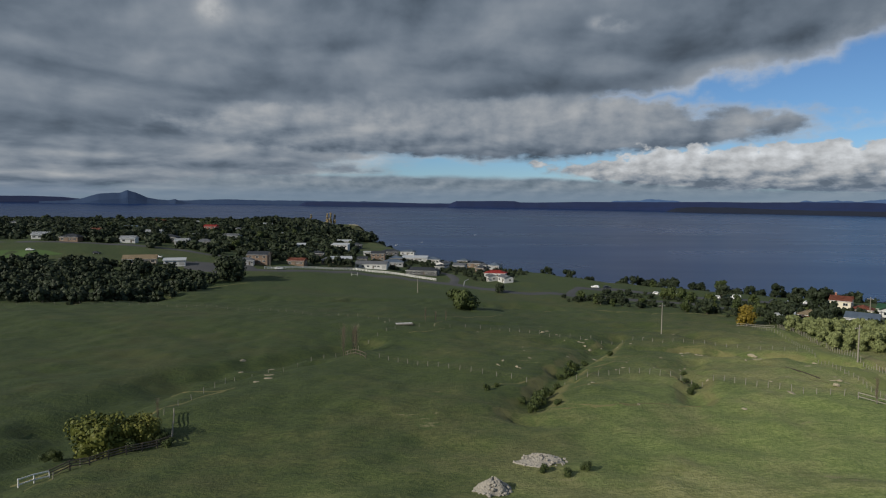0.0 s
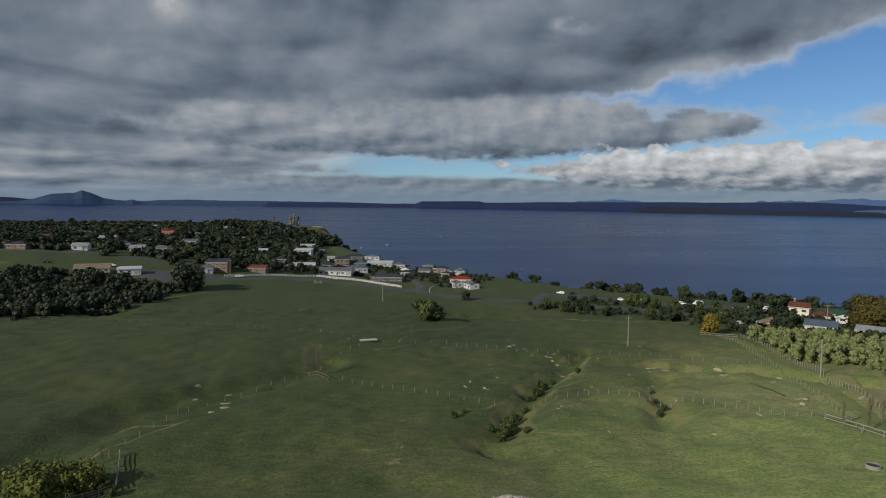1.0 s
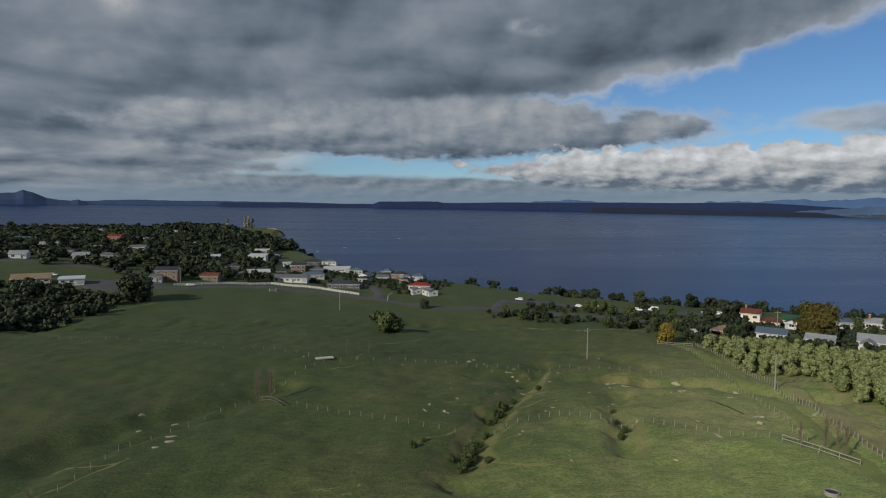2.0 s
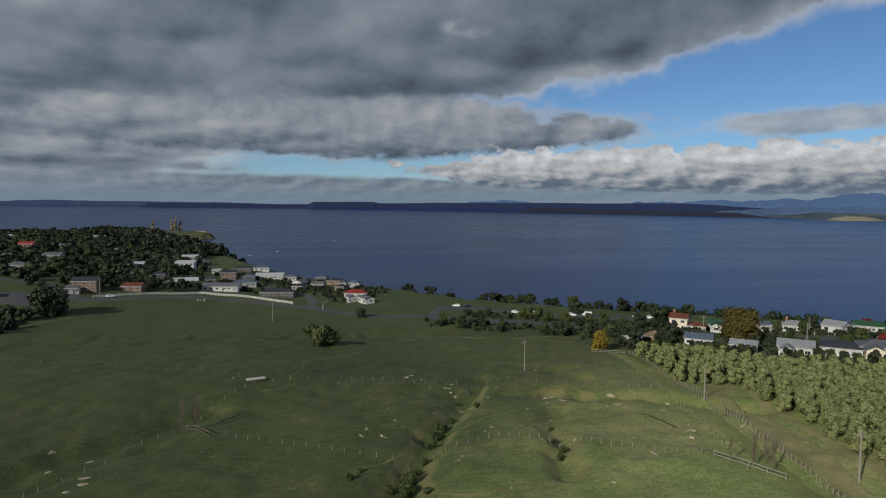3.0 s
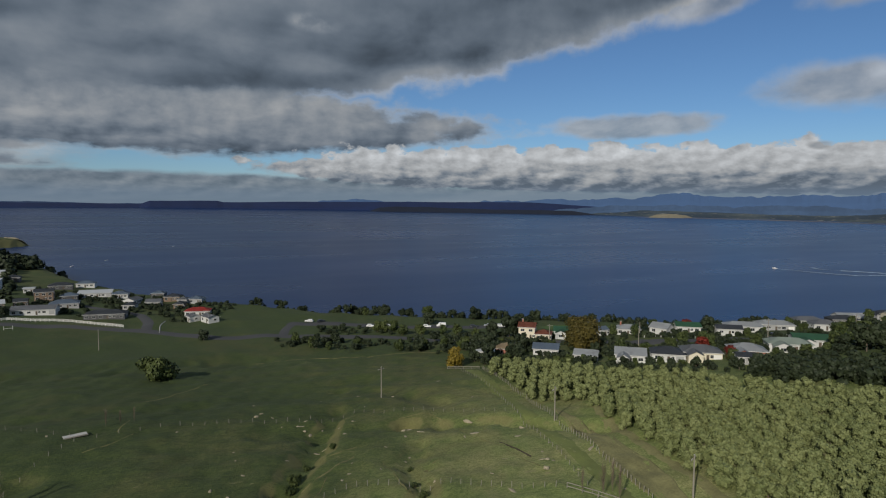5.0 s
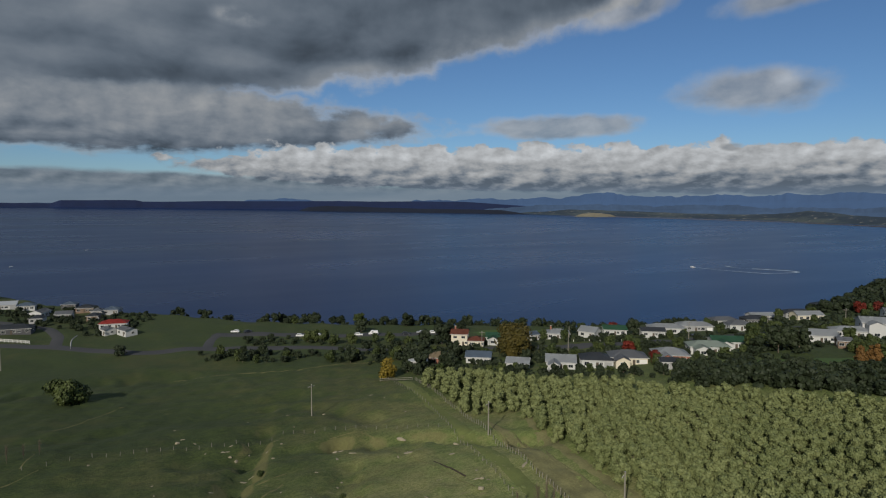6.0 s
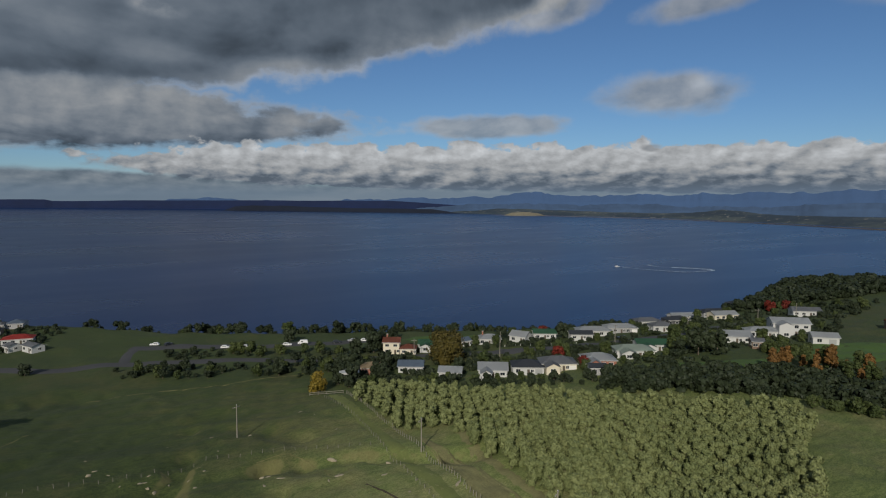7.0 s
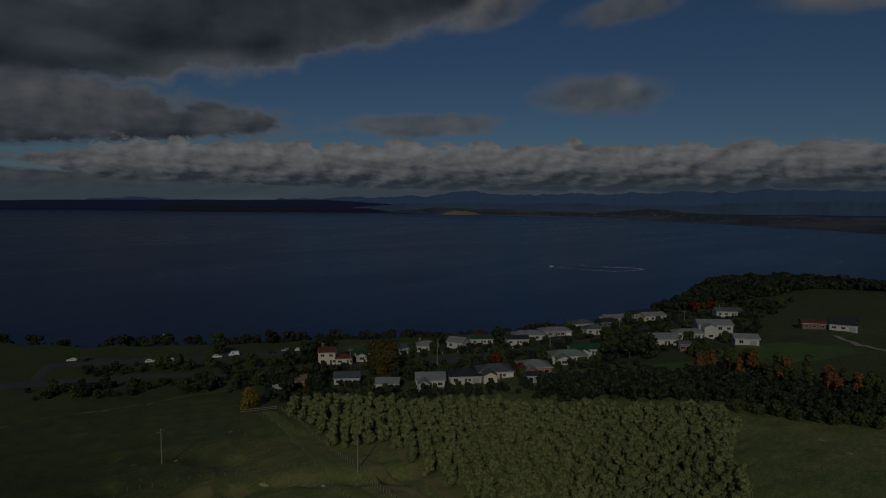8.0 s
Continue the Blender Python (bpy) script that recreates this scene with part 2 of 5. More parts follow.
# lake: wind-ruffled deep water
WATER, t, b = material("lake_water", 0.10)
w1, w2, w3 = texnoise(t, 0.35, 5, 0.6, stretch=(0.5, 1.4, 1)), texnoise(t, 0.010, 4, stretch=(0.25, 1.0, 1)), texnoise(t, 0.0016, 3, stretch=(0.5, 1.2, 1))
depth = blend(t, fit_range(t, w3, 0.35, 0.68), (0.001, 0.020, 0.088), (0.0015, 0.026, 0.116))
t.links.new(depth, b.inputs["Base Color"])
b.inputs["IOR"].default_value = 1.33
b.inputs["Specular IOR Level"].default_value = 0.13
t.links.new(fit_range(t, w2, 0.35, 0.65, 0.27, 0.30), b.inputs["Roughness"])
bump(t, b, w1, 1.0, 0.007)

ASPHALT = plain("asphalt", (0.055, 0.056, 0.060), 0.9, vary=0.25, scale=0.08, grain=3)
HAY_FLOOR = plain("orchard_floor_grass", (0.200, 0.190, 0.080), 0.95, vary=0.4, scale=0.25, grain=2.0, relief=0.15)
HAY = plain("dry_grass_crest", (0.165, 0.155, 0.062), 0.95, vary=0.4, scale=0.3, grain=2.0, relief=0.15)
GRAVEL = plain("gravel", (0.30, 0.275, 0.235), 0.95, vary=0.35, scale=0.8, grain=6, relief=0.1)
EARTH = plain("bare_earth", (0.30, 0.26, 0.18), 0.95, vary=0.35, scale=0.5, grain=4, relief=0.1)
DARK_SOIL = plain("dark_soil", (0.060, 0.045, 0.028), 0.95, vary=0.4, scale=0.4, grain=2.5, relief=0.15)
LANE = plain("lane_grass", (0.135, 0.158, 0.044), 0.95, vary=0.35, scale=0.2, grain=2.0, relief=0.12)
LAWN = plain("mown_lawn", (0.056, 0.105, 0.018), 0.9, vary=0.3, scale=0.12, grain=1.5, relief=0.1)
CONCRETE = plain("concrete", (0.46, 0.45, 0.43), 0.85, vary=0.2)
WOOD = plain("weathered_timber", (0.24, 0.22, 0.185), 0.85, vary=0.3)
DARKWOOD = plain("dark_timber", (0.10, 0.08, 0.06), 0.85, vary=0.3)
WHITEWOOD = plain("white_paint", (0.74, 0.73, 0.70), 0.6, vary=0.12)
BARK = plain("bark", (0.12, 0.095, 0.07), 0.9, vary=0.3)
STEEL = plain("galvanised_steel", (0.5, 0.5, 0.5), 0.45, 0.6, vary=0.1)
RUBBER = plain("tyre_rubber", (0.02, 0.02, 0.02), 0.8, vary=0.1)
GLASS, t, b = material("window_glass", 0.06)
b.inputs["Base Color"].default_value = (0.02, 0.026, 0.032, 1)
b.inputs["IOR"].default_value = 1.5
# far forests, ranges and foothills: blue distance haze is mixed into the base colour
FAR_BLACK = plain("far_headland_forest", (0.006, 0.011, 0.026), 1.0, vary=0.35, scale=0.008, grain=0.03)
FAR_DARK = plain("far_forest_haze", (0.007, 0.017, 0.062), 1.0, vary=0.30, scale=0.006, grain=0.02)
FAR_BLUE = plain("far_ranges_haze", (0.024, 0.048, 0.105), 1.0, vary=0.25, scale=0.003, grain=0.01)
FAR_PALE = plain("far_ranges_pale_haze", (0.050, 0.098, 0.205), 1.0, vary=0.2, scale=0.003, grain=0.01)
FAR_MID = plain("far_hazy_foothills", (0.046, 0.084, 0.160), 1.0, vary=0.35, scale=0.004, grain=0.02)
FAR_SAND = plain("far_beach", (0.115, 0.100, 0.092), 1.0, vary=0.3, scale=0.01, grain=0.05)
FAR_TAN = plain("far_pale_cliff", (0.17, 0.155, 0.115), 1.0, vary=0.3, scale=0.01, grain=0.04)
# fields across the lake, greyed and blued by haze painted into both tones
FAR_FIELD, t, b = material("far_farmland_haze", 1.0)
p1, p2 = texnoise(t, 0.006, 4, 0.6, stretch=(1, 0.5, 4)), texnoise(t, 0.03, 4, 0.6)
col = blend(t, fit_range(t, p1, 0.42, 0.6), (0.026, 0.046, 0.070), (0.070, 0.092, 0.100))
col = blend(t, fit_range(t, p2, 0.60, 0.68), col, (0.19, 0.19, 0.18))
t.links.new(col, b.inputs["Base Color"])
LEAF = {"bush": foliage("bush_leaves", (0.014, 0.022, 0.011), (0.042, 0.056, 0.026)),
        "green": foliage("green_leaves", (0.028, 0.046, 0.014), (0.085, 0.105, 0.032)),
        "olive": foliage("olive_leaves", (0.120, 0.150, 0.056), (0.245, 0.268, 0.110)),
        "gold": foliage("golden_leaves", (0.14, 0.105, 0.016), (0.33, 0.24, 0.035)),
        "straw": foliage("straw_leaves", (0.22, 0.17, 0.085), (0.40, 0.31, 0.17)),
        "ochre": foliage("ochre_leaves", (0.050, 0.048, 0.013), (0.125, 0.095, 0.022)),
        "rust": foliage("rust_leaves", (0.10, 0.055, 0.018), (0.24, 0.125, 0.036)),
        "red": foliage("red_leaves", (0.09, 0.014, 0.010), (0.20, 0.030, 0.018)),
        "spring": foliage("yellow_green_leaves", (0.07, 0.090, 0.016), (0.20, 0.19, 0.04)),
        "bare": foliage("bare_twigs", (0.13, 0.10, 0.075), (0.24, 0.19, 0.14))}

# ---- lie of the land: metres, x right, y ahead of the start, lake level at LAKE ----
LAKE = -15.0


def ramp(a, b, v):
    u = np.clip((v - a) / (b - a), 0.0, 1.0)
    return u * u * (3 - 2 * u)


# the edge of the water, from the far left round the point and along the bay to the right
SHORE = np.array([(-2500, 1500), (-700, 1250), (-300, 1330), (-165, 1300), (-150, 1240), (-230, 1120), (-200, 950), (-120, 800), (-60, 690), (-30, 600),
                  (20, 510), (75, 440), (125, 385), (170, 350), (215, 318), (262, 275), (315, 245), (365, 225), (440, 228), (520, 238), (556, 205), (548, 150), (535, 90), (530, 0), (560, -300), (600, -1500), (700, -4500)], float)
GULLIES = [([(-60, 30), (-51, 60), (-53, 79), (-54, 96), (-50, 116), (-42, 126), (-33, 137), (-20, 152)], 2.2, 6),
           ([(13, 96), (17, 108), (23, 122), (31, 140), (40, 156), (50, 178)], 1.9, 3.2),
           ([(44, 104), (48, 116), (51, 131), (58, 142)], 1.7, 2.5),
           ([(-160, 262), (-110, 262), (-60, 266), (-10, 268), (40, 275)], 2.2, 12),
           ([(64, 160), (84, 147), (100, 128)], 1.6, 3),
           ([(30, 165), (52, 160), (64, 158), (74, 146)], 1.2, 4), ([(60, 205), (72, 190), (78, 172)], 1.1, 4), ([(-40, 200), (0, 196), (40, 206), (70, 214)], 1.0, 6)]


def along(px, py, line):
    """Distance to a line of points, and on which side of it a place lies."""
    best = np.full(np.shape(px), 1e9)
    side = np.zeros(np.shape(px))
    line = np.asarray(line, float)
    for (ax, ay), (bx, by) in zip(line[:-1], line[1:]):
        dx, dy = bx - ax, by - ay
        u = np.clip(((px - ax) * dx + (py - ay) * dy) / (dx * dx + dy * dy), 0, 1)
        d = np.hypot(px - ax - u * dx, py - ay - u * dy)
        s = np.sign((px - ax) * dy - (py - ay) * dx)
        side = np.where(d < best, s, side)
        best = np.minimum(best, d)
    return best, side


def waves(px, py, size, seed):
    """Smooth rolling unevenness, about -1 to 1."""
    rng = np.random.RandomState(seed)
    out = np.zeros(np.shape(px))
    for k in range(7):
        a, ph, w = rng.uniform(0, 6.28), rng.uniform(0, 6.28), rng.uniform(0.6, 1.7) * 6.28 / size
        out = out + np.sin((px * np.cos(a) + py * np.sin(a)) * w + ph + 0.8 * np.sin((px * np.sin(a) - py * np.cos(a)) * w * 0.7 + ph * 2))
    return out / 4.0


def land(px, py):
    """Height of the ground."""
    px, py = np.asarray(px, float), np.asarray(py, float)
    z = np.interp(py, [-400, 0, 60, 80, 100, 120, 140, 160, 190, 215, 250, 300, 360, 450, 600, 1500],
                  [16, 11, 7, 5.2, 5, 4, 2.6, 0.8, -0.8, -4, -6, -8, -8.2, -7, -5, -5])
    z = z + 20 * ramp(230, 420, py) * ramp(10, -260, px) * (1 - 0.75 * ramp(800, 1150, py))
    z = z + 4 * ramp(120, 190, py) * ramp(50, -20, px) * (1 - ramp(262, 320, py))
    z = z + 3.6 * ramp(80, 200, px) * (1 - ramp(140, 200, py))
    z = z + 2.0 * ramp(360, 520, px) * ramp(60, 160, py)
    z = z + 5.0 * np.exp(-((px - 500) / 55) ** 2 - ((py - 195) / 40) ** 2)
    z = z + 0.45 * waves(px, py, 34, 3) + (0.30 * waves(px, py, 11, 5) + 0.12 * waves(px, py, 5, 6)) * ramp(330, 250, py)
    for line, deep, wide in GULLIES:
        d, s = along(px, py, line)
        d = np.abs(d + 1.1 * waves(px, py, 7, 9))
        z = z - deep / (1 + (d / wide) ** 4) * (1 + 0.3 * waves(px, py, 14, 8))
    d, s = along(px, py, SHORE)
    inland = d * s
    k = ramp(-3, 22, inland + 3 * waves(px, py, 30, 11))
    return (LAKE - 4) * (1 - k) + z * k


# ---- ground, lake and distance ----
def mesh_from(name, verts, faces, mat, smooth=False):
    me = bpy.data.meshes.new(name)
    me.from_pydata([tuple(map(float, v)) for v in verts], [], faces)
    me.materials.append(mat)
    if smooth:
        me.polygons.foreach_set("use_smooth", [True] * len(me.polygons))
    me.update()
    return me


def sheet(name, xs, ys, height, mat):
    gx, gy = np.meshgrid(xs, ys)
    gz = height(gx, gy)
    n, m = len(xs), len(ys)
    verts = np.stack([gx.ravel(), gy.ravel(), gz.ravel()], 1)
    faces = [(j * n + i, j * n + i + 1, (j + 1) * n + i + 1, (j + 1) * n + i) for j in range(m - 1) for i in range(n - 1)]
    return new(name, mesh_from(name, verts, faces, mat, True))


def steps(*spans):
    return np.concatenate([np.arange(a, b, s) for a, b, s in spans] + [[spans[-1][1]]])


ground = tagged(sheet("ground", steps((-4600, -600, 200), (-600, -240, 12), (-240, 260, 1.5), (260, 420, 3), (420, 640, 8), (640, 4600, 200)),
                      steps((-4600, -200, 200), (-200, 40, 12), (40, 260, 1.5), (260, 440, 2.5), (440, 700, 6), (700, 1500, 20)), land, GRASS),
                "rolling green and yellowed pasture with eroded gullies", "ground", kind="structure")


# lush: beyond the stock fence and in gardens; the cloud-shaded left is darkened too
gv = np.zeros(len(ground.data.vertices) * 3)
ground.data.vertices.foreach_get("co", gv)
gv = gv.reshape(-1, 3)
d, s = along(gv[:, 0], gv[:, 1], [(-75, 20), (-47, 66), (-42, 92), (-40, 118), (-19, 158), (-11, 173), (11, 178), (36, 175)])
# offset from the slanting edge between the painted cloud shade and sunlight
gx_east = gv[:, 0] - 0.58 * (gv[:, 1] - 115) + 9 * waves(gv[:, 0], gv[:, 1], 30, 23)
layer = ground.data.attributes.new("sere_sunlit", "FLOAT", "POINT")
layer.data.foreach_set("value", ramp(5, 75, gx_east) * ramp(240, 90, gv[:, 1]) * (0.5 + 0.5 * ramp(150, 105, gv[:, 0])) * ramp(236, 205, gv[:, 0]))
layer = ground.data.attributes.new("lush_shade", "FLOAT", "POINT")
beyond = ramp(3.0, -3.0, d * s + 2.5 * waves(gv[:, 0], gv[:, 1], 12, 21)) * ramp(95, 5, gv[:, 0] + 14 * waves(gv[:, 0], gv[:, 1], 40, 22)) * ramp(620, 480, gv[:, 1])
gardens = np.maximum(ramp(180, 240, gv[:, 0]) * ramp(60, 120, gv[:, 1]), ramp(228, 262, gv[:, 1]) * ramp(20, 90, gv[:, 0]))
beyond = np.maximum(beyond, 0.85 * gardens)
# the cloud shade left of that edge, painted in as darker grass
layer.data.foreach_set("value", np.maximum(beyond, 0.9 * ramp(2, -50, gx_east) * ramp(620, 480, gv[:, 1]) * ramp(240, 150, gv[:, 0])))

# the water, drawn as a wide fan; its far rim stands a little higher, as the broad lake's horizon does
def lake_height(r, az):
    return LAKE + (r / 4700.0) ** 3 * np.interp(az, [-60, -20, 0, 20, 45], [60, 60, 58, 42, 14])


radii = np.concatenate([np.linspace(150, 1200, 36), np.geomspace(1230, 4700, 40)])
bearings = np.radians(np.arange(-75, 112, 1.0))
verts, faces = [], []
for r in radii:
    for q in bearings:
        verts.append((r * math.sin(q), r * math.cos(q), lake_height(r, math.degrees(q))))
nb = len(bearings)
for j in range(len(radii) - 1):
    for i in range(nb - 1):
        faces.append((j * nb + i, (j + 1) * nb + i, (j + 1) * nb + i + 1, j * nb + i + 1)[::-1])
lake = tagged(new("water", mesh_from("water", verts, faces, WATER, True)), "wide dark blue lake ruffled by wind", "lake", kind="structure")


def far_range(name, label, az0, az1, dist, mat, seed, tops, foot=-60, rough=0.12, step=0.12, deep=150):
    """A far ridge along the bearings az0 to az1. tops: the ridge's elevation in degrees over bearing; dist: metres over bearing."""
    rng = np.random.RandomState(seed)
    azs = np.arange(az0, az1, step)
    d = np.interp(azs, *dist) if isinstance(dist, tuple) else np.full(len(azs), float(dist))
    top = np.interp(azs, *tops)
    for w, k in ((4.1, 1.3), (1.7, 0.9), (0.7, 0.5), (0.3, 0.25)):
        at = np.arange(az0 - w, az1 + 2 * w, w)
        u = (azs - at[0]) / w
        knots, n = rng.uniform(-1, 1, len(at) + 1), u.astype(int)
        top = top + rough * k * (knots[n] + (knots[n + 1] - knots[n]) * (u - n) ** 2 * (3 - 2 * (u - n)))
    verts, faces = [], []
    for q, r, e in zip(np.radians(azs), d, top):
        h = 50 + r * math.tan(math.radians(e))
        for k, (f, g) in enumerate(((0, 0), (0.25, 0.35), (0.6, 0.75), (1.0, 1.0), (1.8, 0.0))):
            rr = r + deep * f
            wob = 1.0
            zz = foot + (h - foot) * min(1.0, g * wob)
            verts.append((rr * math.sin(q), rr * math.cos(q), zz))
    for i in range(len(azs) - 1):
        for k in range(4):
            faces.append((i * 5 + k, i * 5 + 5 + k, i * 5 + 6 + k, i * 5 + 1 + k)[::-1])
    return tagged(new(name, mesh_from(name, verts, faces, mat)), label, "hills", kind="structure")


far_range("backdrop_volcano", "volcanic peak beyond the lake, hazed blue", -33, -22, 4500, FAR_BLUE, 1,
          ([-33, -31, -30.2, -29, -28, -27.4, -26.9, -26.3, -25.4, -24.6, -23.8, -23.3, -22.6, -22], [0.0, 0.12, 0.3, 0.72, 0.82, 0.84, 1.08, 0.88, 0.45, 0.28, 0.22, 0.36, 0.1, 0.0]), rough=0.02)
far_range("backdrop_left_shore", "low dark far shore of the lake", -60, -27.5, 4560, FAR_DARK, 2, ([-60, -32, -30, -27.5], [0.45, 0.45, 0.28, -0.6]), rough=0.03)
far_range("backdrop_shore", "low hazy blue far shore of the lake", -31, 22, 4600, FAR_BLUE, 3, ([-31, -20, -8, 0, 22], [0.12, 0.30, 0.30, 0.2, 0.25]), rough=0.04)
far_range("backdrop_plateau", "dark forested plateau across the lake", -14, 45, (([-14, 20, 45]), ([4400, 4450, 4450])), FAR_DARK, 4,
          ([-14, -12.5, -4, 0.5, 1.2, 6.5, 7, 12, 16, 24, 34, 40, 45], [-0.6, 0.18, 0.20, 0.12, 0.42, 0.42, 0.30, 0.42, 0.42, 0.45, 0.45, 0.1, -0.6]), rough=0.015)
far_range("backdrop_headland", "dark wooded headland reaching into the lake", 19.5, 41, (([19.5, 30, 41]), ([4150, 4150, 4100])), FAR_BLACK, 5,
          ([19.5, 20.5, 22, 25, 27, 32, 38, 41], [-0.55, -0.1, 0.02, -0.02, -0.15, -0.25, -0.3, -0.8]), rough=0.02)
far_range("backdrop_ranges", "mountain ranges under cloud, hazed pale blue", 14, 115, 4640, FAR_PALE, 6,
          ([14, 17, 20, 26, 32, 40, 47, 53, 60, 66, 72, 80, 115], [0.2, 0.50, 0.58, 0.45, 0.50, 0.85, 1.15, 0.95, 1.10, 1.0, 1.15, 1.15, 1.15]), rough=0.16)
far_range("backdrop_foothills", "foothills beyond the lake, hazed blue-grey", 36, 115, 4300, FAR_MID, 7,
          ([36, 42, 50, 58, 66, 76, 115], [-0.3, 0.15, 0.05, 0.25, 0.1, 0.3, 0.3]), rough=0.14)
far_range("backdrop_cliff", "pale tan cliff and bare hillside across the lake", 44.4, 48.4, 3840, FAR_TAN, 9, ([44.4, 45.2, 46.2, 47.6, 48.4], [-0.85, -0.58, -0.50, -0.60, -0.9]), rough=0.03, deep=60)
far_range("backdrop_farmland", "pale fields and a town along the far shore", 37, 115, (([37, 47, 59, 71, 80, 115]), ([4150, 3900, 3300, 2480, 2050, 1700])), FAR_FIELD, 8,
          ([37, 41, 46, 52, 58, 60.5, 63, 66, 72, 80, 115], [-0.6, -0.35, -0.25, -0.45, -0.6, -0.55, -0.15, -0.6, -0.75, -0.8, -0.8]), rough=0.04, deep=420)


at, away = np.array([41, 47, 59, 71, 80, 115.0]), np.array([4010, 3900, 3300, 2480, 2050, 1700.0]) - 12
far_range("backdrop_beach", "thin pale strip of sand along the far shore", 41, 115, (at, away), FAR_SAND, 10, (at, np.degrees(np.arctan((-59.5 + 8 * (away / 4700) ** 3) / away))), rough=0.012, deep=14)


# ---- building kit ----
def empty(name, x, y, z, turn=0.0):
    ob = new(name)
    ob.matrix_world = pose(x, y, z, 0, 0, turn)
    return ob


def link(name, me, parent, label="", at=None):
    ob = new(name, me)
    ob.parent = parent
    if at is not None:
        ob.matrix_local = at
    if label:
        tagged(ob, label)
    return ob


def part(name, bm, mat, parent, label="", at=None):
    me = bpy.data.meshes.new(name)
    bm.to_mesh(me)
    bm.free()
    me.materials.append(mat)
    return link(name, me, parent, label, at)


def block(bm, x, y, z, sx, sy, sz, turn=0.0, bevel=0.0):
    """A box with its middle at x, y and its foot at z."""
    made = bmesh.ops.create_cube(bm, size=1.0, matrix=pose(x, y, z + sz / 2, 0, 0, turn) @ Matrix.Diagonal((sx, sy, sz, 1)))
    if bevel:
        edges = {e for v in made["verts"] for e in v.link_edges}
        bmesh.ops.bevel(bm, geom=list(edges), offset=bevel, segments=1, affect="EDGES")
    return bm


def boxed(*args, **kw):
    return block(bmesh.new(), *args, **kw)


def rod(bm, a, b, r0, r1, n=6):
    """A tapered round bar from a to b."""
    a, b = Vector(a), Vector(b)
    m = Matrix.Translation((a + b) / 2) @ (b - a).to_track_quat("Z", "Y").to_matrix().to_4x4()
    bmesh.ops.create_cone(bm, cap_ends=True, segments=n, radius1=r0, radius2=r1, depth=(b - a).length, matrix=m)
    return bm


def on_ground(verts):
    v = np.array(verts, float)
    v[:, 2] += land(v[:, 0], v[:, 1])
    return v


def ground_at(x, y):
    return float(land(x, y))


# ---- plants ----
def crown_arrays(seed, high, wide, low=0.25, lumps=9, leaves=420, size=0.5, pointed=0.0):
    """Leaf clumps on a set of uneven lumps: the crown of a tree that stands at the origin."""
    rng = np.random.RandomState(seed)
    u = rng.uniform(0, 1, lumps) ** 0.8
    ang = rng.uniform(0, 6.28, lumps)
    rad = wide * 0.5 * (0.25 + 0.45 * rng.uniform(0, 1, lumps)) * (1 - pointed * u)
    cz = high * (low + (0.93 - low) * u)
    size_l = wide * (0.22 + 0.12 * rng.uniform(0, 1, lumps)) * (1 - 0.55 * pointed * u) * (1 - 0.25 * u)
    cz = np.minimum(cz, high - size_l * 0.8)
    centres = np.stack([np.cos(ang) * rad, np.sin(ang) * rad, cz], 1)
    pick = rng.randint(0, lumps, leaves)
    d = rng.normal(size=(leaves, 3))
    d[:, 2] = d[:, 2] * 0.9 + 0.25
    d /= np.linalg.norm(d, axis=1)[:, None]
    p = centres[pick] + d * size_l[pick][:, None] * rng.uniform(0.72, 1.12, leaves)[:, None]
    n = d + rng.normal(size=(leaves, 3)) * 0.36
    n /= np.linalg.norm(n, axis=1)[:, None]
    a = np.cross(n, rng.normal(size=(leaves, 3)))
    a /= np.linalg.norm(a, axis=1)[:, None]
    b = np.cross(n, a)
    s = size * rng.uniform(0.6, 1.3, leaves)[:, None]
    quad = np.stack([p - a * s - b * s * 0.6, p + a * s * 0.8 - b * s, p + a * s + b * s * 0.7 + n * s * 0.35, p - a * s * 0.7 + b * s - n * s * 0.25], 1)
    verts = [quad.reshape(-1, 3)]
    faces = [np.arange(leaves * 4).reshape(-1, 4)]
    # the shaded inside of each lump
    base = leaves * 4
    ring = [(-1, -1, -1), (1, -1, -1), (1, 1, -1), (-1, 1, -1), (-1, -1, 1), (1, -1, 1), (1, 1, 1), (-1, 1, 1)]
    cube = [(0, 3, 2, 1), (4, 5, 6, 7), (0, 1, 5, 4), (1, 2, 6, 5), (2, 3, 7, 6), (3, 0, 4, 7)]
    for c, r in zip(centres, size_l):
        verts.append(c + np.array(ring) * 0.48 * r * rng.uniform(0.8, 1.1, (8, 1)))
        faces.append(np.array(cube) + base)
        base += 8
    return np.concatenate(verts), np.concatenate(faces)


def twig_arrays(seed, high, wide, count=130):
    """Bare upright twigs of a leafless tree."""
    rng = np.random.RandomState(seed)
    verts, faces = [], []
    for k in range(count):
        z0 = high * rng.uniform(0.15, 0.8)
        ang, out = rng.uniform(0, 6.28), wide * 0.5 * rng.uniform(0.1, 1.0)
        a = np.array([math.cos(ang) * out * 0.15, math.sin(ang) * out * 0.15, z0])
        b = np.array([math.cos(ang) * out, math.sin(ang) * out, min(high, z0 + high * rng.uniform(0.15, 0.35))])
        side = np.array([-math.sin(ang), math.cos(ang), 0]) * 0.022
        verts += [a - side, a + side, b + side * 0.3, b - side * 0.3]
        faces.append([4 * k, 4 * k + 1, 4 * k + 2, 4 * k + 3])
    return np.array(verts), np.array(faces)


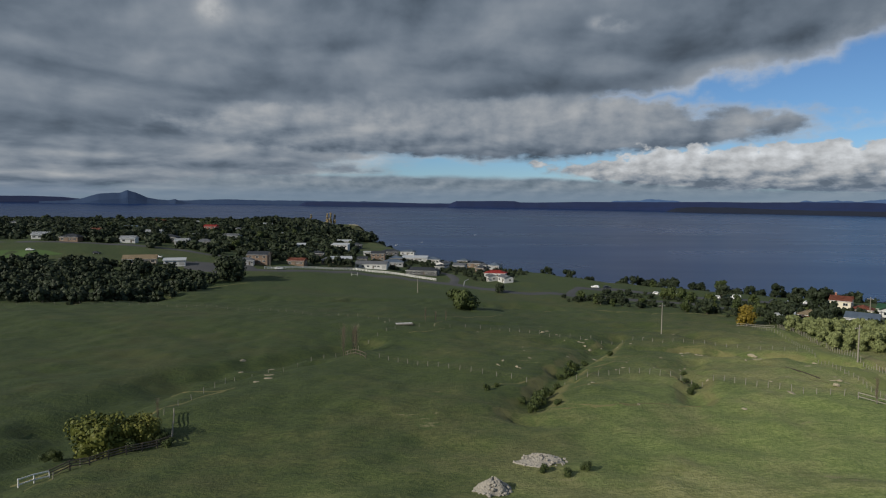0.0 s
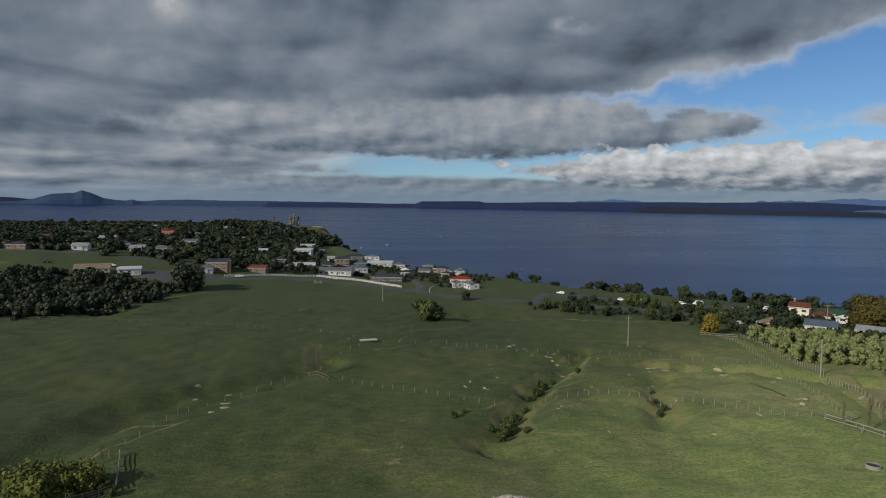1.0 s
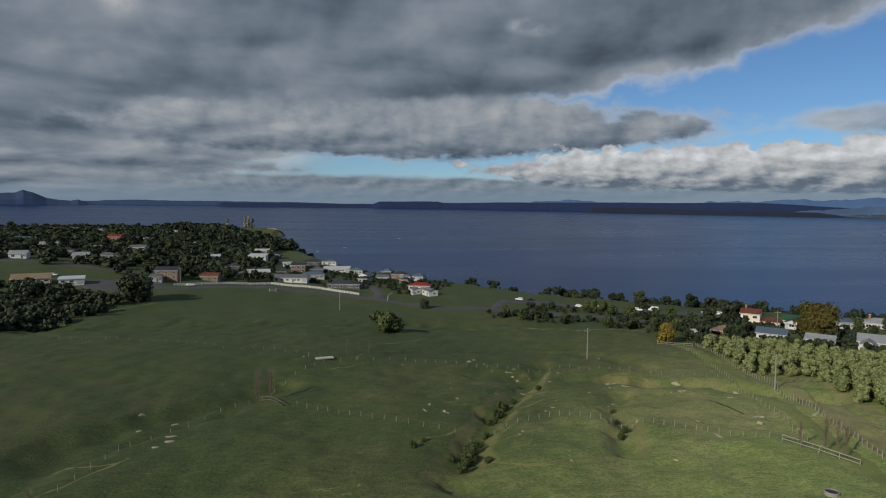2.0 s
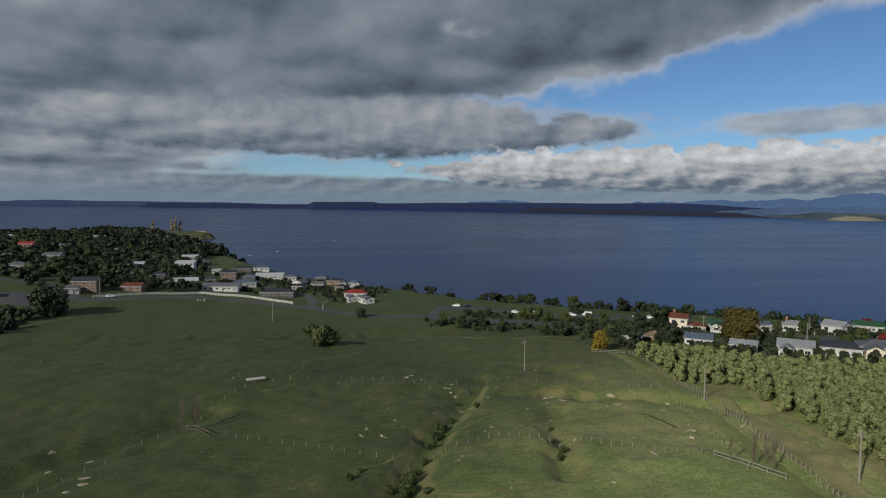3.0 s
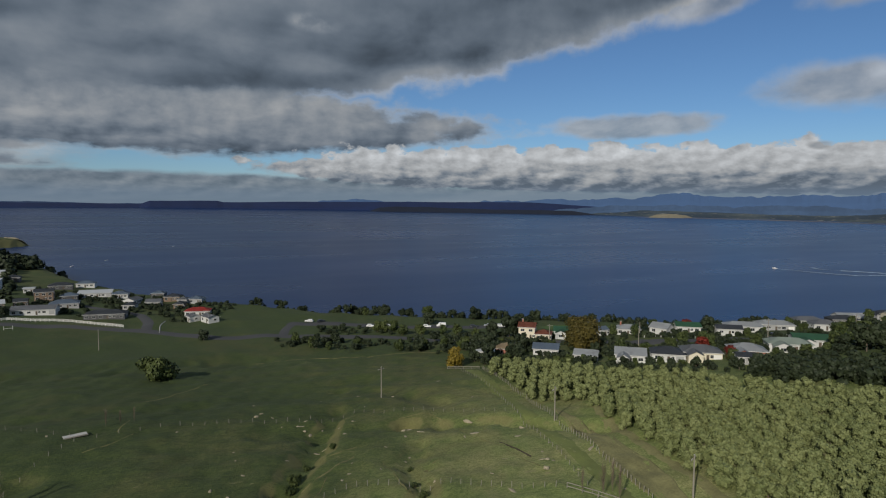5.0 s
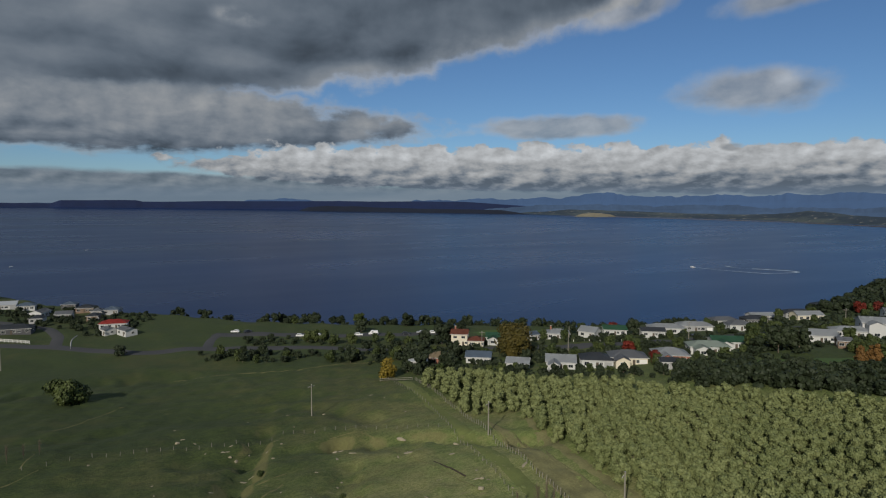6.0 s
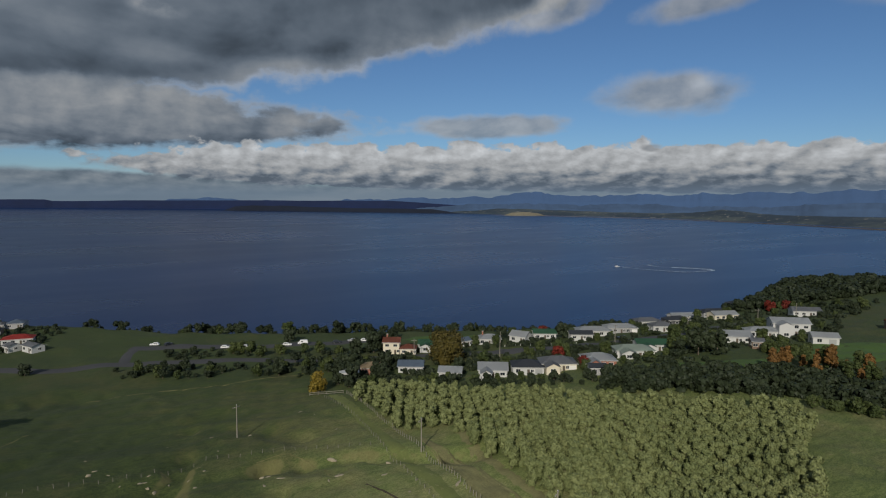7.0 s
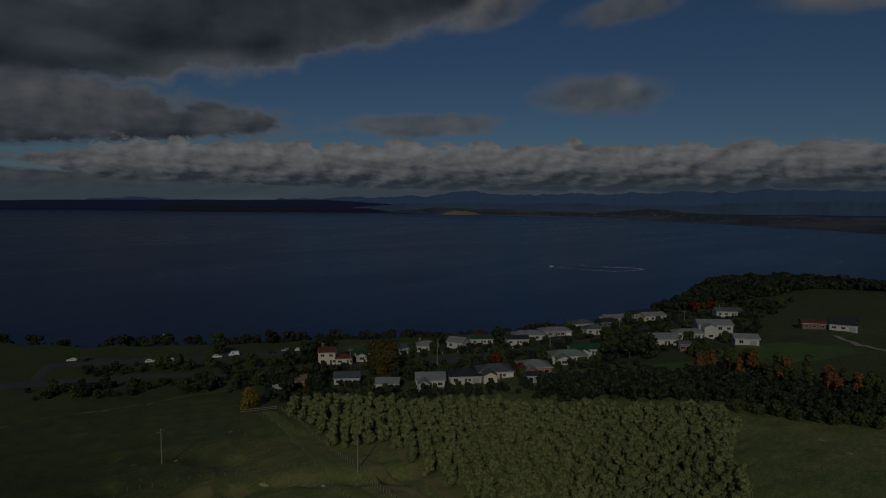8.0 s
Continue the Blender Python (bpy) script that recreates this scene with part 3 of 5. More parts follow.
def trunk_bm(seed, high, wide, thick):
    rng = np.random.RandomState(seed)
    bm = bmesh.new()
    lean = (rng.uniform(-0.04, 0.04) * high, rng.uniform(-0.04, 0.04) * high)
    rod(bm, (0, 0, -0.6), (lean[0], lean[1], high * 0.45), thick, thick * 0.6, 7)
    rod(bm, (lean[0], lean[1], high * 0.44), (lean[0] * 2, lean[1] * 2, high * 0.85), thick * 0.6, thick * 0.15, 6)
    for k in range(5):
        q, z = rng.uniform(0, 6.28), high * rng.uniform(0.2, 0.5)
        rod(bm, (lean[0] * 0.6, lean[1] * 0.6, z), (math.cos(q) * wide * 0.3, math.sin(q) * wide * 0.3, z + high * 0.25), thick * 0.4, thick * 0.1, 5)
    return bm


def tree(name, seed, high, wide, leaf, label, category="tree", low=0.25, lumps=9, leaves=420, size=0.5, thick=0.16, pointed=0.0, group=""):
    """One plant at the origin, to be copied: a tapered trunk with limbs, and a crown of leaf clumps."""
    top = empty(name, 0, 0, 0)
    tagged(top, label, category, group)
    part("trunk", trunk_bm(seed, high, wide, thick), BARK, top)
    v, f = twig_arrays(seed, high, wide) if leaf == "bare" else crown_arrays(seed, high, wide, low, lumps, leaves, size, pointed)
    link("crown", mesh_from("crown", v, f.tolist(), LEAF[leaf]), top)
    return top


def plant(proto, x, y, scale=1.0, turn=None, rng=random, sink=0.1):
    turn = rng.uniform(0, 360) if turn is None else turn
    proto.scale = (1, 1, 1)
    ob = copy_thing(proto, pose(x, y, ground_at(x, y) - sink, 0, 0, turn) @ Matrix.Diagonal((scale, scale, scale * rng.uniform(0.9, 1.1), 1)))
    return ob


def discard(proto):
    for o in (*proto.children_recursive, proto):
        bpy.data.objects.remove(o)


def inside(px, py, poly):
    hit = False
    for (ax, ay), (bx, by) in zip(poly, poly[1:] + poly[:1]):
        if (ay > py) != (by > py) and px < (bx - ax) * (py - ay) / (by - ay) + ax:
            hit = not hit
    return hit


KEEP_CLEAR = []      # x, y, radius of houses, cars and poles
WAYS = []            # roads: points and half width


def clear(x, y, r=1.5):
    if any((x - a) ** 2 + (y - b) ** 2 < (c + r) ** 2 for a, b, c in KEEP_CLEAR):
        return False
    return all(off(x, y, line) > half + r * 0.6 for line, half in WAYS)


def off(x, y, line):
    best = 1e9
    for (ax, ay), (bx, by) in zip(line[:-1], line[1:]):
        dx, dy = bx - ax, by - ay
        u = min(1.0, max(0.0, ((x - ax) * dx + (y - ay) * dy) / (dx * dx + dy * dy)))
        best = min(best, math.hypot(x - ax - u * dx, y - ay - u * dy))
    return best


def scatter(poly, count, seed, gap=2.5, margin=1.5):
    """Places for plants inside a plot, kept apart from each other and clear of houses and roads."""
    rng = random.Random(seed)
    xs, ys = [p[0] for p in poly], [p[1] for p in poly]
    out, tries = [], 0
    while len(out) < count and tries < count * 40:
        tries += 1
        x, y = rng.uniform(min(xs), max(xs)), rng.uniform(min(ys), max(ys))
        if not inside(x, y, poly) or any((x - a) ** 2 + (y - b) ** 2 < gap * gap for a, b in out) or not clear(x, y, margin):
            continue
        out.append((x, y))
    return out


def wood(name, label, places, leaf, high, wide, seed, leaves=240, size=0.75, category="bush"):
    """Crowns that grow into one another, in one mesh."""
    rng = np.random.RandomState(seed)
    kinds = [crown_arrays(seed + k, 1.0, wide / high, 0.12, 8, leaves, size / high) for k in range(5)]
    verts, faces, base = [], [], 0
    for x, y in places:
        v, f = kinds[rng.randint(5)]
        s, q = high * rng.uniform(0.65, 1.2), rng.uniform(0, 6.28)
        c, d = math.cos(q), math.sin(q)
        w = np.stack([(v[:, 0] * c - v[:, 1] * d) * s + x, (v[:, 0] * d + v[:, 1] * c) * s + y, v[:, 2] * s + ground_at(x, y) - 0.3], 1)
        verts.append(w)
        faces.append(f + base)
        base += len(w)
    me = bpy.data.meshes.new(name)
    me.from_pydata(np.concatenate(verts).tolist(), [], np.concatenate(faces).tolist())
    me.materials.append(LEAF[leaf])
    return tagged(new(name, me), label, category, kind="stuff")


# ---- buildings ----
PAINT = {"white": plain("white_weatherboard", (0.54, 0.54, 0.525), 0.6, vary=0.10), "cream": plain("cream_render", (0.66, 0.60, 0.47), 0.75, vary=0.12),
         "grey": plain("grey_cladding", (0.34, 0.34, 0.34), 0.7, vary=0.12), "brick": plain("red_brick", (0.30, 0.13, 0.09), 0.85, vary=0.2, grain=5),
         "brown": plain("brown_timber_wall", (0.19, 0.13, 0.09), 0.8, vary=0.2), "tan": plain("tan_wall", (0.46, 0.38, 0.28), 0.8, vary=0.15),
         "dark": plain("dark_stained_wall", (0.075, 0.075, 0.08), 0.7, vary=0.2)}
ROOFS = {"light": plain("pale_steel_roof", (0.44, 0.46, 0.48), 0.5, vary=0.12), "grey": plain("grey_steel_roof", (0.21, 0.22, 0.24), 0.55, vary=0.15),
         "dark": plain("charcoal_roof", (0.070, 0.078, 0.092), 0.55, vary=0.2), "red": plain("red_painted_roof", (0.42, 0.055, 0.045), 0.6, vary=0.15),
         "rust": plain("red_brown_tile_roof", (0.24, 0.085, 0.055), 0.75, vary=0.2), "green": plain("green_steel_roof", (0.055, 0.15, 0.085), 0.55, vary=0.15),
         "sage": plain("grey_green_roof", (0.36, 0.42, 0.37), 0.6, vary=0.15), "tan": plain("tan_tile_roof", (0.36, 0.28, 0.18), 0.75, vary=0.2),
         "blue": plain("blue_grey_roof", (0.16, 0.21, 0.28), 0.5, vary=0.15)}
SAID = {"white": "white weatherboard", "cream": "cream rendered", "grey": "grey clad", "brick": "red brick", "brown": "brown timber", "tan": "tan plastered", "dark": "dark stained timber",
        "r_light": "pale steel", "r_grey": "grey steel", "r_dark": "charcoal", "r_red": "bright red", "r_rust": "red-brown tiled", "r_green": "green steel", "r_sage": "grey-green", "r_tan": "tan tiled", "r_blue": "blue-grey"}


def roof_bm(kind, w, d, rise, over=0.5, thick=0.16):
    """A roof over a w x d plan, its eaves at z = 0."""
    bm = bmesh.new()
    a, b = w / 2 + over, d / 2 + over
    if kind == "flat":
        return block(bm, 0, 0, 0, 2 * a, 2 * b, 0.3)
    if kind == "lean":
        top = [(-a, -b, 0), (a, -b, 0), (a, b, rise), (-a, b, rise)]
        faces = [(0, 1, 2, 3)]
    elif kind == "hip":
        k = max(0.3, a - b)
        top = [(-a, -b, 0), (a, -b, 0), (a, b, 0), (-a, b, 0), (-k, 0, rise), (k, 0, rise)]
        faces = [(0, 1, 5, 4), (2, 3, 4, 5), (1, 2, 5), (3, 0, 4)]
    else:
        top = [(-a, -b, 0), (a, -b, 0), (a, b, 0), (-a, b, 0), (-a, 0, rise), (a, 0, rise)]
        faces = [(0, 1, 5, 4), (2, 3, 4, 5)]
    vs = [bm.verts.new(p) for p in top]
    for f in faces:
        bm.faces.new([vs[i] for i in f])
    if kind == "lean":
        bmesh.ops.recalc_face_normals(bm, faces=bm.faces)
    bmesh.ops.solidify(bm, geom=list(bm.faces), thickness=-thick)
    bmesh.ops.recalc_face_normals(bm, faces=bm.faces)
    return bm


def wall_bm(kind, w, d, high, rise, foot=1.6):
    """Walls with their gables; they run down into the ground."""
    bm = bmesh.new()
    block(bm, 0, 0, -foot, w, d, high + foot)
    if kind in ("gable", "lean"):
        s = rise * (1 - 0.0)
        if kind == "gable":
            pts = [(-w / 2, -d / 2, high), (-w / 2, d / 2, high), (-w / 2, 0, high + s * d / (d + 1.0)), (w / 2, -d / 2, high), (w / 2, d / 2, high), (w / 2, 0, high + s * d / (d + 1.0))]
            fs = [(0, 2, 1), (3, 4, 5), (0, 3, 5, 2), (1, 2, 5, 4)]
        else:
            k = s * d / (d + 1.0)
            pts = [(-w / 2, -d / 2, high), (-w / 2, d / 2, high), (-w / 2, d / 2, high + k), (w / 2, -d / 2, high), (w / 2, d / 2, high), (w / 2, d / 2, high + k)]
            fs = [(0, 2, 1), (3, 4, 5), (1, 2, 5, 4)]
        vs = [bm.verts.new(p) for p in pts]
        for f in fs:
            bm.faces.new([vs[i] for i in f])
        bmesh.ops.recalc_face_normals(bm, faces=bm.faces)
    return bm


FRAME_MESH, PANE_MESH = {}, {}


def window(parent, x, y, z, w, h, turn):
    """A window on a wall: frame proud of the wall, pane set into it."""
    key = (round(w, 1), round(h, 1))
    if key not in FRAME_MESH:
        bm = bmesh.new()
        for sx in (-1, 1):
            block(bm, sx * (w / 2 - 0.04), 0, -h / 2, 0.08, 0.10, h)
        for sz in (-h / 2, h / 2 - 0.08):
            block(bm, 0, 0, sz, w - 0.16, 0.098, 0.08)
        block(bm, 0, 0, -h / 2 + 0.08, 0.05, 0.09, h - 0.16)
        me = bpy.data.meshes.new("window")
        bm.to_mesh(me)
        bm.free()
        me.materials.append(WHITEWOOD)
        bm = boxed(0, 0.0, -h / 2 + 0.04, w - 0.1, 0.05, h - 0.08)
        mp = bpy.data.meshes.new("pane")
        bm.to_mesh(mp)
        bm.free()
        mp.materials.append(GLASS)
        FRAME_MESH[key], PANE_MESH[key] = me, mp
    win = link("window", FRAME_MESH[key], parent, at=pose(x, y, z, 0, 0, turn))
    link("pane", PANE_MESH[key], win, "dark reflecting glass pane")
    return win


def house(x, y, turn, w, d, storeys=1, roof="gable", wall="white", top="grey", rise=None, chimney=False, garage=False, wing=False, category="house", far=False, seed=0):
    rng = random.Random(int(x * 7 + y * 13))
    high = 2.6 * storeys + 0.3
    rise = (0.22 * d if roof != "lean" else 0.12 * d) if rise is None else rise
    corners = [ground_at(x + sx * w * 0.4, y + sy * d * 0.4) for sx in (-1, 1) for sy in (-1, 1)]
    name = {"house": "house", "shed": "shed", "barn": "barn", "garage": "garage"}[category]
    h = empty(name, x, y, sum(corners) / 4 + 0.1, turn)
    tagged(h, ("two-storey " if storeys > 1 else "") + SAID[wall] + " " + category + " under a " + SAID["r_" + top] + " " + {"gable": "gabled", "hip": "hipped", "flat": "flat", "lean": "sloping"}[roof] + " roof", category,
           "houses of the lakeside town" if category == "house" else "")
    part("wall", wall_bm(roof, w, d, high, rise), PAINT[wall], h)
    part("roof", roof_bm(roof, w, d, rise), ROOFS[top], h, at=pose(0, 0, high + 0.02))
    for sy in (-1, 1):
        part("gutter", boxed(0, sy * (d / 2 + 0.46), high - 0.16, w + 1.0, 0.07, 0.15), WHITEWOOD, h)
    n = max(2, int(w / 3.2))
    for s in range(storeys):
        z = 1.55 + 2.6 * s
        for k in range(n):
            px = -w / 2 + w * (k + 0.5) / n
            if s == 0 and k == n - 1 and garage:
                part("garage_door", boxed(px, -d / 2 - 0.03, 0.1, min(w / n - 0.4, 2.6), 0.08, 2.1), PAINT["grey"] if wall == "white" else WHITEWOOD, h, "panelled garage door")
            elif s == 0 and k == n // 2 and category == "house":
                door = part("door", boxed(px, -d / 2 - 0.03, 0.05, 0.95, 0.08, 2.05), DARKWOOD, h)
                part("handle", boxed(px + 0.36, -d / 2 - 0.09, 1.0, 0.04, 0.05, 0.14), STEEL, door)
                window(h, px + 1.35, -d / 2 - 0.02, z, 1.2, 1.2, 0)
            else:
                window(h, px, -d / 2 - 0.02, z, min(1.8, w / n - 0.5), 1.2 if rng.random() < 0.7 else 1.5, 0)
        if not far:
            window(h, -w / 2 - 0.02, -d * 0.12, z, 1.5, 1.2, 90)
            window(h, w / 2 + 0.02, d * 0.1, z, 1.5, 1.2, 90)
    if chimney:
        c = part("chimney", boxed(-w * 0.3, d * 0.12, high, 0.7, 0.7, rise + 1.1), PAINT["brick"], h)
        part("cap", boxed(-w * 0.3, d * 0.12, high + rise + 1.1, 0.85, 0.85, 0.12), CONCRETE, c)
    if wing:
        ww, dd = w * 0.38, d * 0.55
        wg = part("wing", wall_bm("gable", dd, ww, high - 0.15, rise * 0.7), PAINT[wall], h, at=pose(-w * 0.24, -d / 2 - dd / 2 + 0.4, 0, 0, 0, 90))
        part("wing_roof", roof_bm("gable", dd + 0.4, ww, rise * 0.7, 0.35), ROOFS[top], wg, at=pose(0, 0, high - 0.13))
        window(wg, -dd / 2 - 0.02, 0, 1.5, min(2.0, ww * 0.5), 1.3, 90)
    KEEP_CLEAR.append((x, y, 0.5 * math.hypot(w, d) * 0.9))
    return h


CAR_PAINT = {"white": plain("white_car_paint", (0.80, 0.80, 0.80), 0.3, vary=0.04), "dark": plain("dark_car_paint", (0.03, 0.035, 0.045), 0.3, vary=0.04),
             "silver": plain("silver_car_paint", (0.45, 0.46, 0.48), 0.3, 0.3, vary=0.04)}


def car(x, y, turn, paint, van=False):
    long, wide, mid, high = (5.0, 1.95, 1.1, 2.2) if van else (4.5, 1.8, 0.92, 1.5)
    c = empty("van" if van else "car", x, y, ground_at(x, y) + 0.22, turn)
    tagged(c, {"white": "white", "dark": "dark", "silver": "silver"}[paint] + (" delivery van" if van else " car") + " parked on the lakeside asphalt", "van" if van else "car", "parked vehicles")
    part("body", boxed(0, 0, 0.25, long, wide, mid - 0.25, bevel=0.14), CAR_PAINT[paint], c)
    bm = bmesh.new()
    f, r = (0.38, 0.49) if van else (0.20, 0.42)
    lo, hi = mid - 0.04, high
    pts = [(-long * r, -wide * 0.47, lo), (long * f, -wide * 0.47, lo), (long * f, wide * 0.47, lo), (-long * r, wide * 0.47, lo),
           (-long * (r - 0.06), -wide * 0.40, hi), (long * (f - 0.12), -wide * 0.40, hi), (long * (f - 0.12), wide * 0.40, hi), (-long * (r - 0.06), wide * 0.40, hi)]
    v = [bm.verts.new(p) for p in pts]
    for q in ((0, 3, 2, 1), (4, 5, 6, 7), (0, 1, 5, 4), (1, 2, 6, 5), (2, 3, 7, 6), (3, 0, 4, 7)):
        bm.faces.new([v[i] for i in q])
    cabin = part("cabin", bm, CAR_PAINT[paint], c)
    for sy in (-1, 1):
        part("side_window", boxed(long * (f - r) / 2 - 0.1 + (0.8 if van else 0), sy * wide * 0.44, mid + 0.08, long * (0.18 if van else 0.42), 0.06, (high - mid) * 0.55), GLASS, cabin, "tinted glass")
    part("windscreen", boxed(long * (f - 0.055), 0, mid + 0.1, 0.1, wide * 0.72, (high - mid) * 0.6), GLASS, cabin, "sloping glass")
    for sx in (-0.31, 0.31):
        for sy in (-1, 1):
            w = part("wheel", rod(bmesh.new(), (long * sx, sy * wide * 0.40, 0.32), (long * sx, sy * wide * 0.50, 0.32), 0.32, 0.32, 12), RUBBER, c)
            part("rim", rod(bmesh.new(), (long * sx, sy * wide * 0.495, 0.32), (long * sx, sy * wide * 0.51, 0.32), 0.19, 0.19, 8), STEEL, w)
    for sy in (-1, 1):
        part("headlight", boxed(long * 0.495, sy * wide * 0.34, 0.55, 0.06, 0.35, 0.15), GLASS, c)
    KEEP_CLEAR.append((x, y, 3.0))
    return c


def power_pole(x, y, high, turn, arms=1, lamp=False, lean=0.0):
    p = empty("utility_pole", x, y, ground_at(x, y) - 0.3, turn)
    tagged(p, "weathered grey timber utility pole with " + ("a crossarm" if arms else "no crossarm") + " standing in grass", "utility pole", "utility poles")
    p.matrix_world = p.matrix_world @ pose(0, 0, 0, lean, 0, 0)
    part("shaft", rod(bmesh.new(), (0, 0, 0), (0, 0, high + 0.3), 0.19, 0.12, 10), WOOD, p)
    for k in range(arms):
        arm = part("crossarm", boxed(0, 0.16, high - 0.5 - 0.9 * k, 2.4, 0.12, 0.14), WOOD, p)
        for sx in (-1.05, -0.5, 0.5, 1.05):
            part("insulator", rod(bmesh.new(), (sx, 0.16, high - 0.36 - 0.9 * k), (sx, 0.16, high - 0.18 - 0.9 * k), 0.06, 0.04, 6), CONCRETE, arm)
    part("cap", rod(bmesh.new(), (0, 0, high + 0.3), (0, 0, high + 0.36), 0.14, 0.10, 10), STEEL, p)
    KEEP_CLEAR.append((x, y, 1.0))
    return p


def fence(name, label, line, gap=3.0, high=1.15, thick=0.09, rails=0, mat=None, wires=3, seed=0, lean=5.0):
    """Posts along a line, with wires or rails between them."""
    rng = random.Random(seed)
    mat = mat or WOOD
    top = empty(name, line[0][0], line[0][1], ground_at(*line[0]))
    tagged(top, label, "fence")
    base = top.matrix_world.inverted()
    spots = []
    for (ax, ay), (bx, by) in zip(line[:-1], line[1:]):
        n = max(1, round(math.hypot(bx - ax, by - ay) / gap))
        spots += [(ax + (bx - ax) * k / n, ay + (by - ay) * k / n) for k in range(n)]
    spots.append(line[-1])
    bm = bmesh.new()
    rod(bm, (0, 0, -0.4), (0, 0, high), thick, thick * 0.85, 6)
    me = bpy.data.meshes.new("post")
    bm.to_mesh(me)
    bm.free()
    me.materials.append(mat)
    for x, y in spots:
        link("post", me, top, at=base @ pose(x, y, ground_at(x, y), rng.uniform(-lean, lean), rng.uniform(-lean, lean), rng.uniform(0, 90)) @ Matrix.Diagonal((1, 1, rng.uniform(0.88, 1.08), 1)))
    for k in range(rails or wires):
        bm = bmesh.new()
        z = high * (0.35 + 0.6 * k / max(1, (rails or wires) - 1))
        ends = None
        for (ax, ay), (bx, by) in zip(spots[:-1], spots[1:]):
            a, b = Vector((ax, ay, ground_at(ax, ay) + z)), Vector((bx, by, ground_at(bx, by) + z))
            t = (0.025, 0.07) if rails else (0.006, 0.006)
            n = Vector((a.y - b.y, b.x - a.x, 0)).normalized() * t[0]
            ends = [[bm.verts.new(p + n * i + Vector((0, 0, t[1] * j))) for i, j in ((-1, -1), (1, -1), (1, 1), (-1, 1))] for p in (a, b)] if not ends else [ends[1], [bm.verts.new(b + n * i + Vector((0, 0, t[1] * j))) for i, j in ((-1, -1), (1, -1), (1, 1), (-1, 1))]]
            for i in range(4):
                bm.faces.new((ends[0][i], ends[0][(i + 1) % 4], ends[1][(i + 1) % 4], ends[1][i]))
        bm.transform(base)
        part("rail" if rails else "wire", bm, mat if rails else DARKWOOD, top)
    return top


def strip(name, label, line, width, mat, lift=0.16, category="road", kind="structure"):
    """A road or path laid over the ground."""
    pts = []
    for (ax, ay), (bx, by) in zip(line[:-1], line[1:]):
        n = max(1, int(math.hypot(bx - ax, by - ay) / 2.0))
        pts += [(ax + (bx - ax) * k / n, ay + (by - ay) * k / n) for k in range(n)]
    pts.append(line[-1])
    p = np.array(pts, float)
    for _ in range(6):
        p[1:-1] = 0.5 * p[1:-1] + 0.25 * (p[:-2] + p[2:])
    t = np.gradient(p, axis=0)
    t /= np.linalg.norm(t, axis=1)[:, None]
    nrm = np.stack([-t[:, 1], t[:, 0]], 1)
    m = max(3, int(width / 1.5) + 1)
    verts, faces = [], []
    for i in range(len(p)):
        for k in range(m):
            q = p[i] + nrm[i] * width * (k / (m - 1) - 0.5)
            verts.append((q[0], q[1], lift if 0 < k < m - 1 else lift - 0.3))
    verts = on_ground(verts)
    for i in range(len(p) - 1):
        for k in range(m - 1):
            faces.append((i * m + k, (i + 1) * m + k, (i + 1) * m + k + 1, i * m + k + 1)[::-1])
    me = mesh_from(name, verts, faces, mat, True)
    if category == "road":
        WAYS.append((line, width / 2))
    return tagged(new(name, me), label, category, kind=kind)


def patch(name, label, cx, cy, rx, ry, turn, mat, lift=0.1, seed=0, category="ground", kind="structure"):
    """An uneven patch of another ground cover."""
    rng = np.random.RandomState(seed)
    ph = rng.uniform(0, 6.28, 4)
    verts, faces = [(cx, cy, lift)], []
    n, rings = 40, max(2, int(max(rx, ry) / 2.0))
    c, s = math.cos(radians(turn)), math.sin(radians(turn))
    for j in range(1, rings + 1):
        for i in range(n):
            a = 6.28319 * i / n
            f = j / rings * (1 + 0.16 * math.sin(2 * a + ph[0]) + 0.12 * math.sin(3 * a + ph[1]) + 0.08 * math.sin(7 * a + ph[2]))
            u, v = math.cos(a) * rx * f, math.sin(a) * ry * f
            x, y = cx + u * c - v * s, cy + u * s + v * c
            verts.append((x, y, lift if j < rings else -0.25))
    verts = on_ground(verts)
    for i in range(n):
        faces.append((0, 1 + i, 1 + (i + 1) % n))
    for j in range(rings - 1):
        for i in range(n):
            a, b = 1 + j * n + i, 1 + j * n + (i + 1) % n
            faces.append((a, a + n, b + n, b))
    return tagged(new(name, mesh_from(name, verts, faces, mat, True)), label, category, kind=kind)


# ---- roads, lawns and bare ground ----
strip("road_lakeside", "dark asphalt road along the lake front", [(-150, 372), (-112, 366), (-62, 392), (-30, 384), (5, 362), (35, 328), (66, 321), (106, 298), (130, 272), (150, 258), (185, 236), (206, 221), (242, 199), (266, 184), (320, 172), (350, 162)], 9, ASPHALT)
strip("road_close", "dark asphalt side road between houses", [(6, 360), (8, 385), (3, 414), (-20, 440), (-45, 470), (-60, 505)], 7, ASPHALT)
strip("road_town", "asphalt road into the town", [(-112, 366), (-135, 400), (-190, 410), (-290, 405), (-480, 400)], 8, ASPHALT)
strip("car_park", "asphalt car park beside the lake", [(76, 352), (98, 338), (118, 322), (142, 309), (164, 298), (180, 291)], 11, ASPHALT)
strip("access_lane", "asphalt lane to the car park", [(66, 321), (72, 340), (80, 352)], 6, ASPHALT)
patch("yard", "asphalt yard beside the sheds", -140, 362, 22, 12, -10, ASPHALT, 0.14, 3)
strip("farm_track", "mown grass lane between two fences", [(110, 211), (97, 165), (84, 117), (77, 92), (70, 60)], 6, LANE, 0.06, "track")
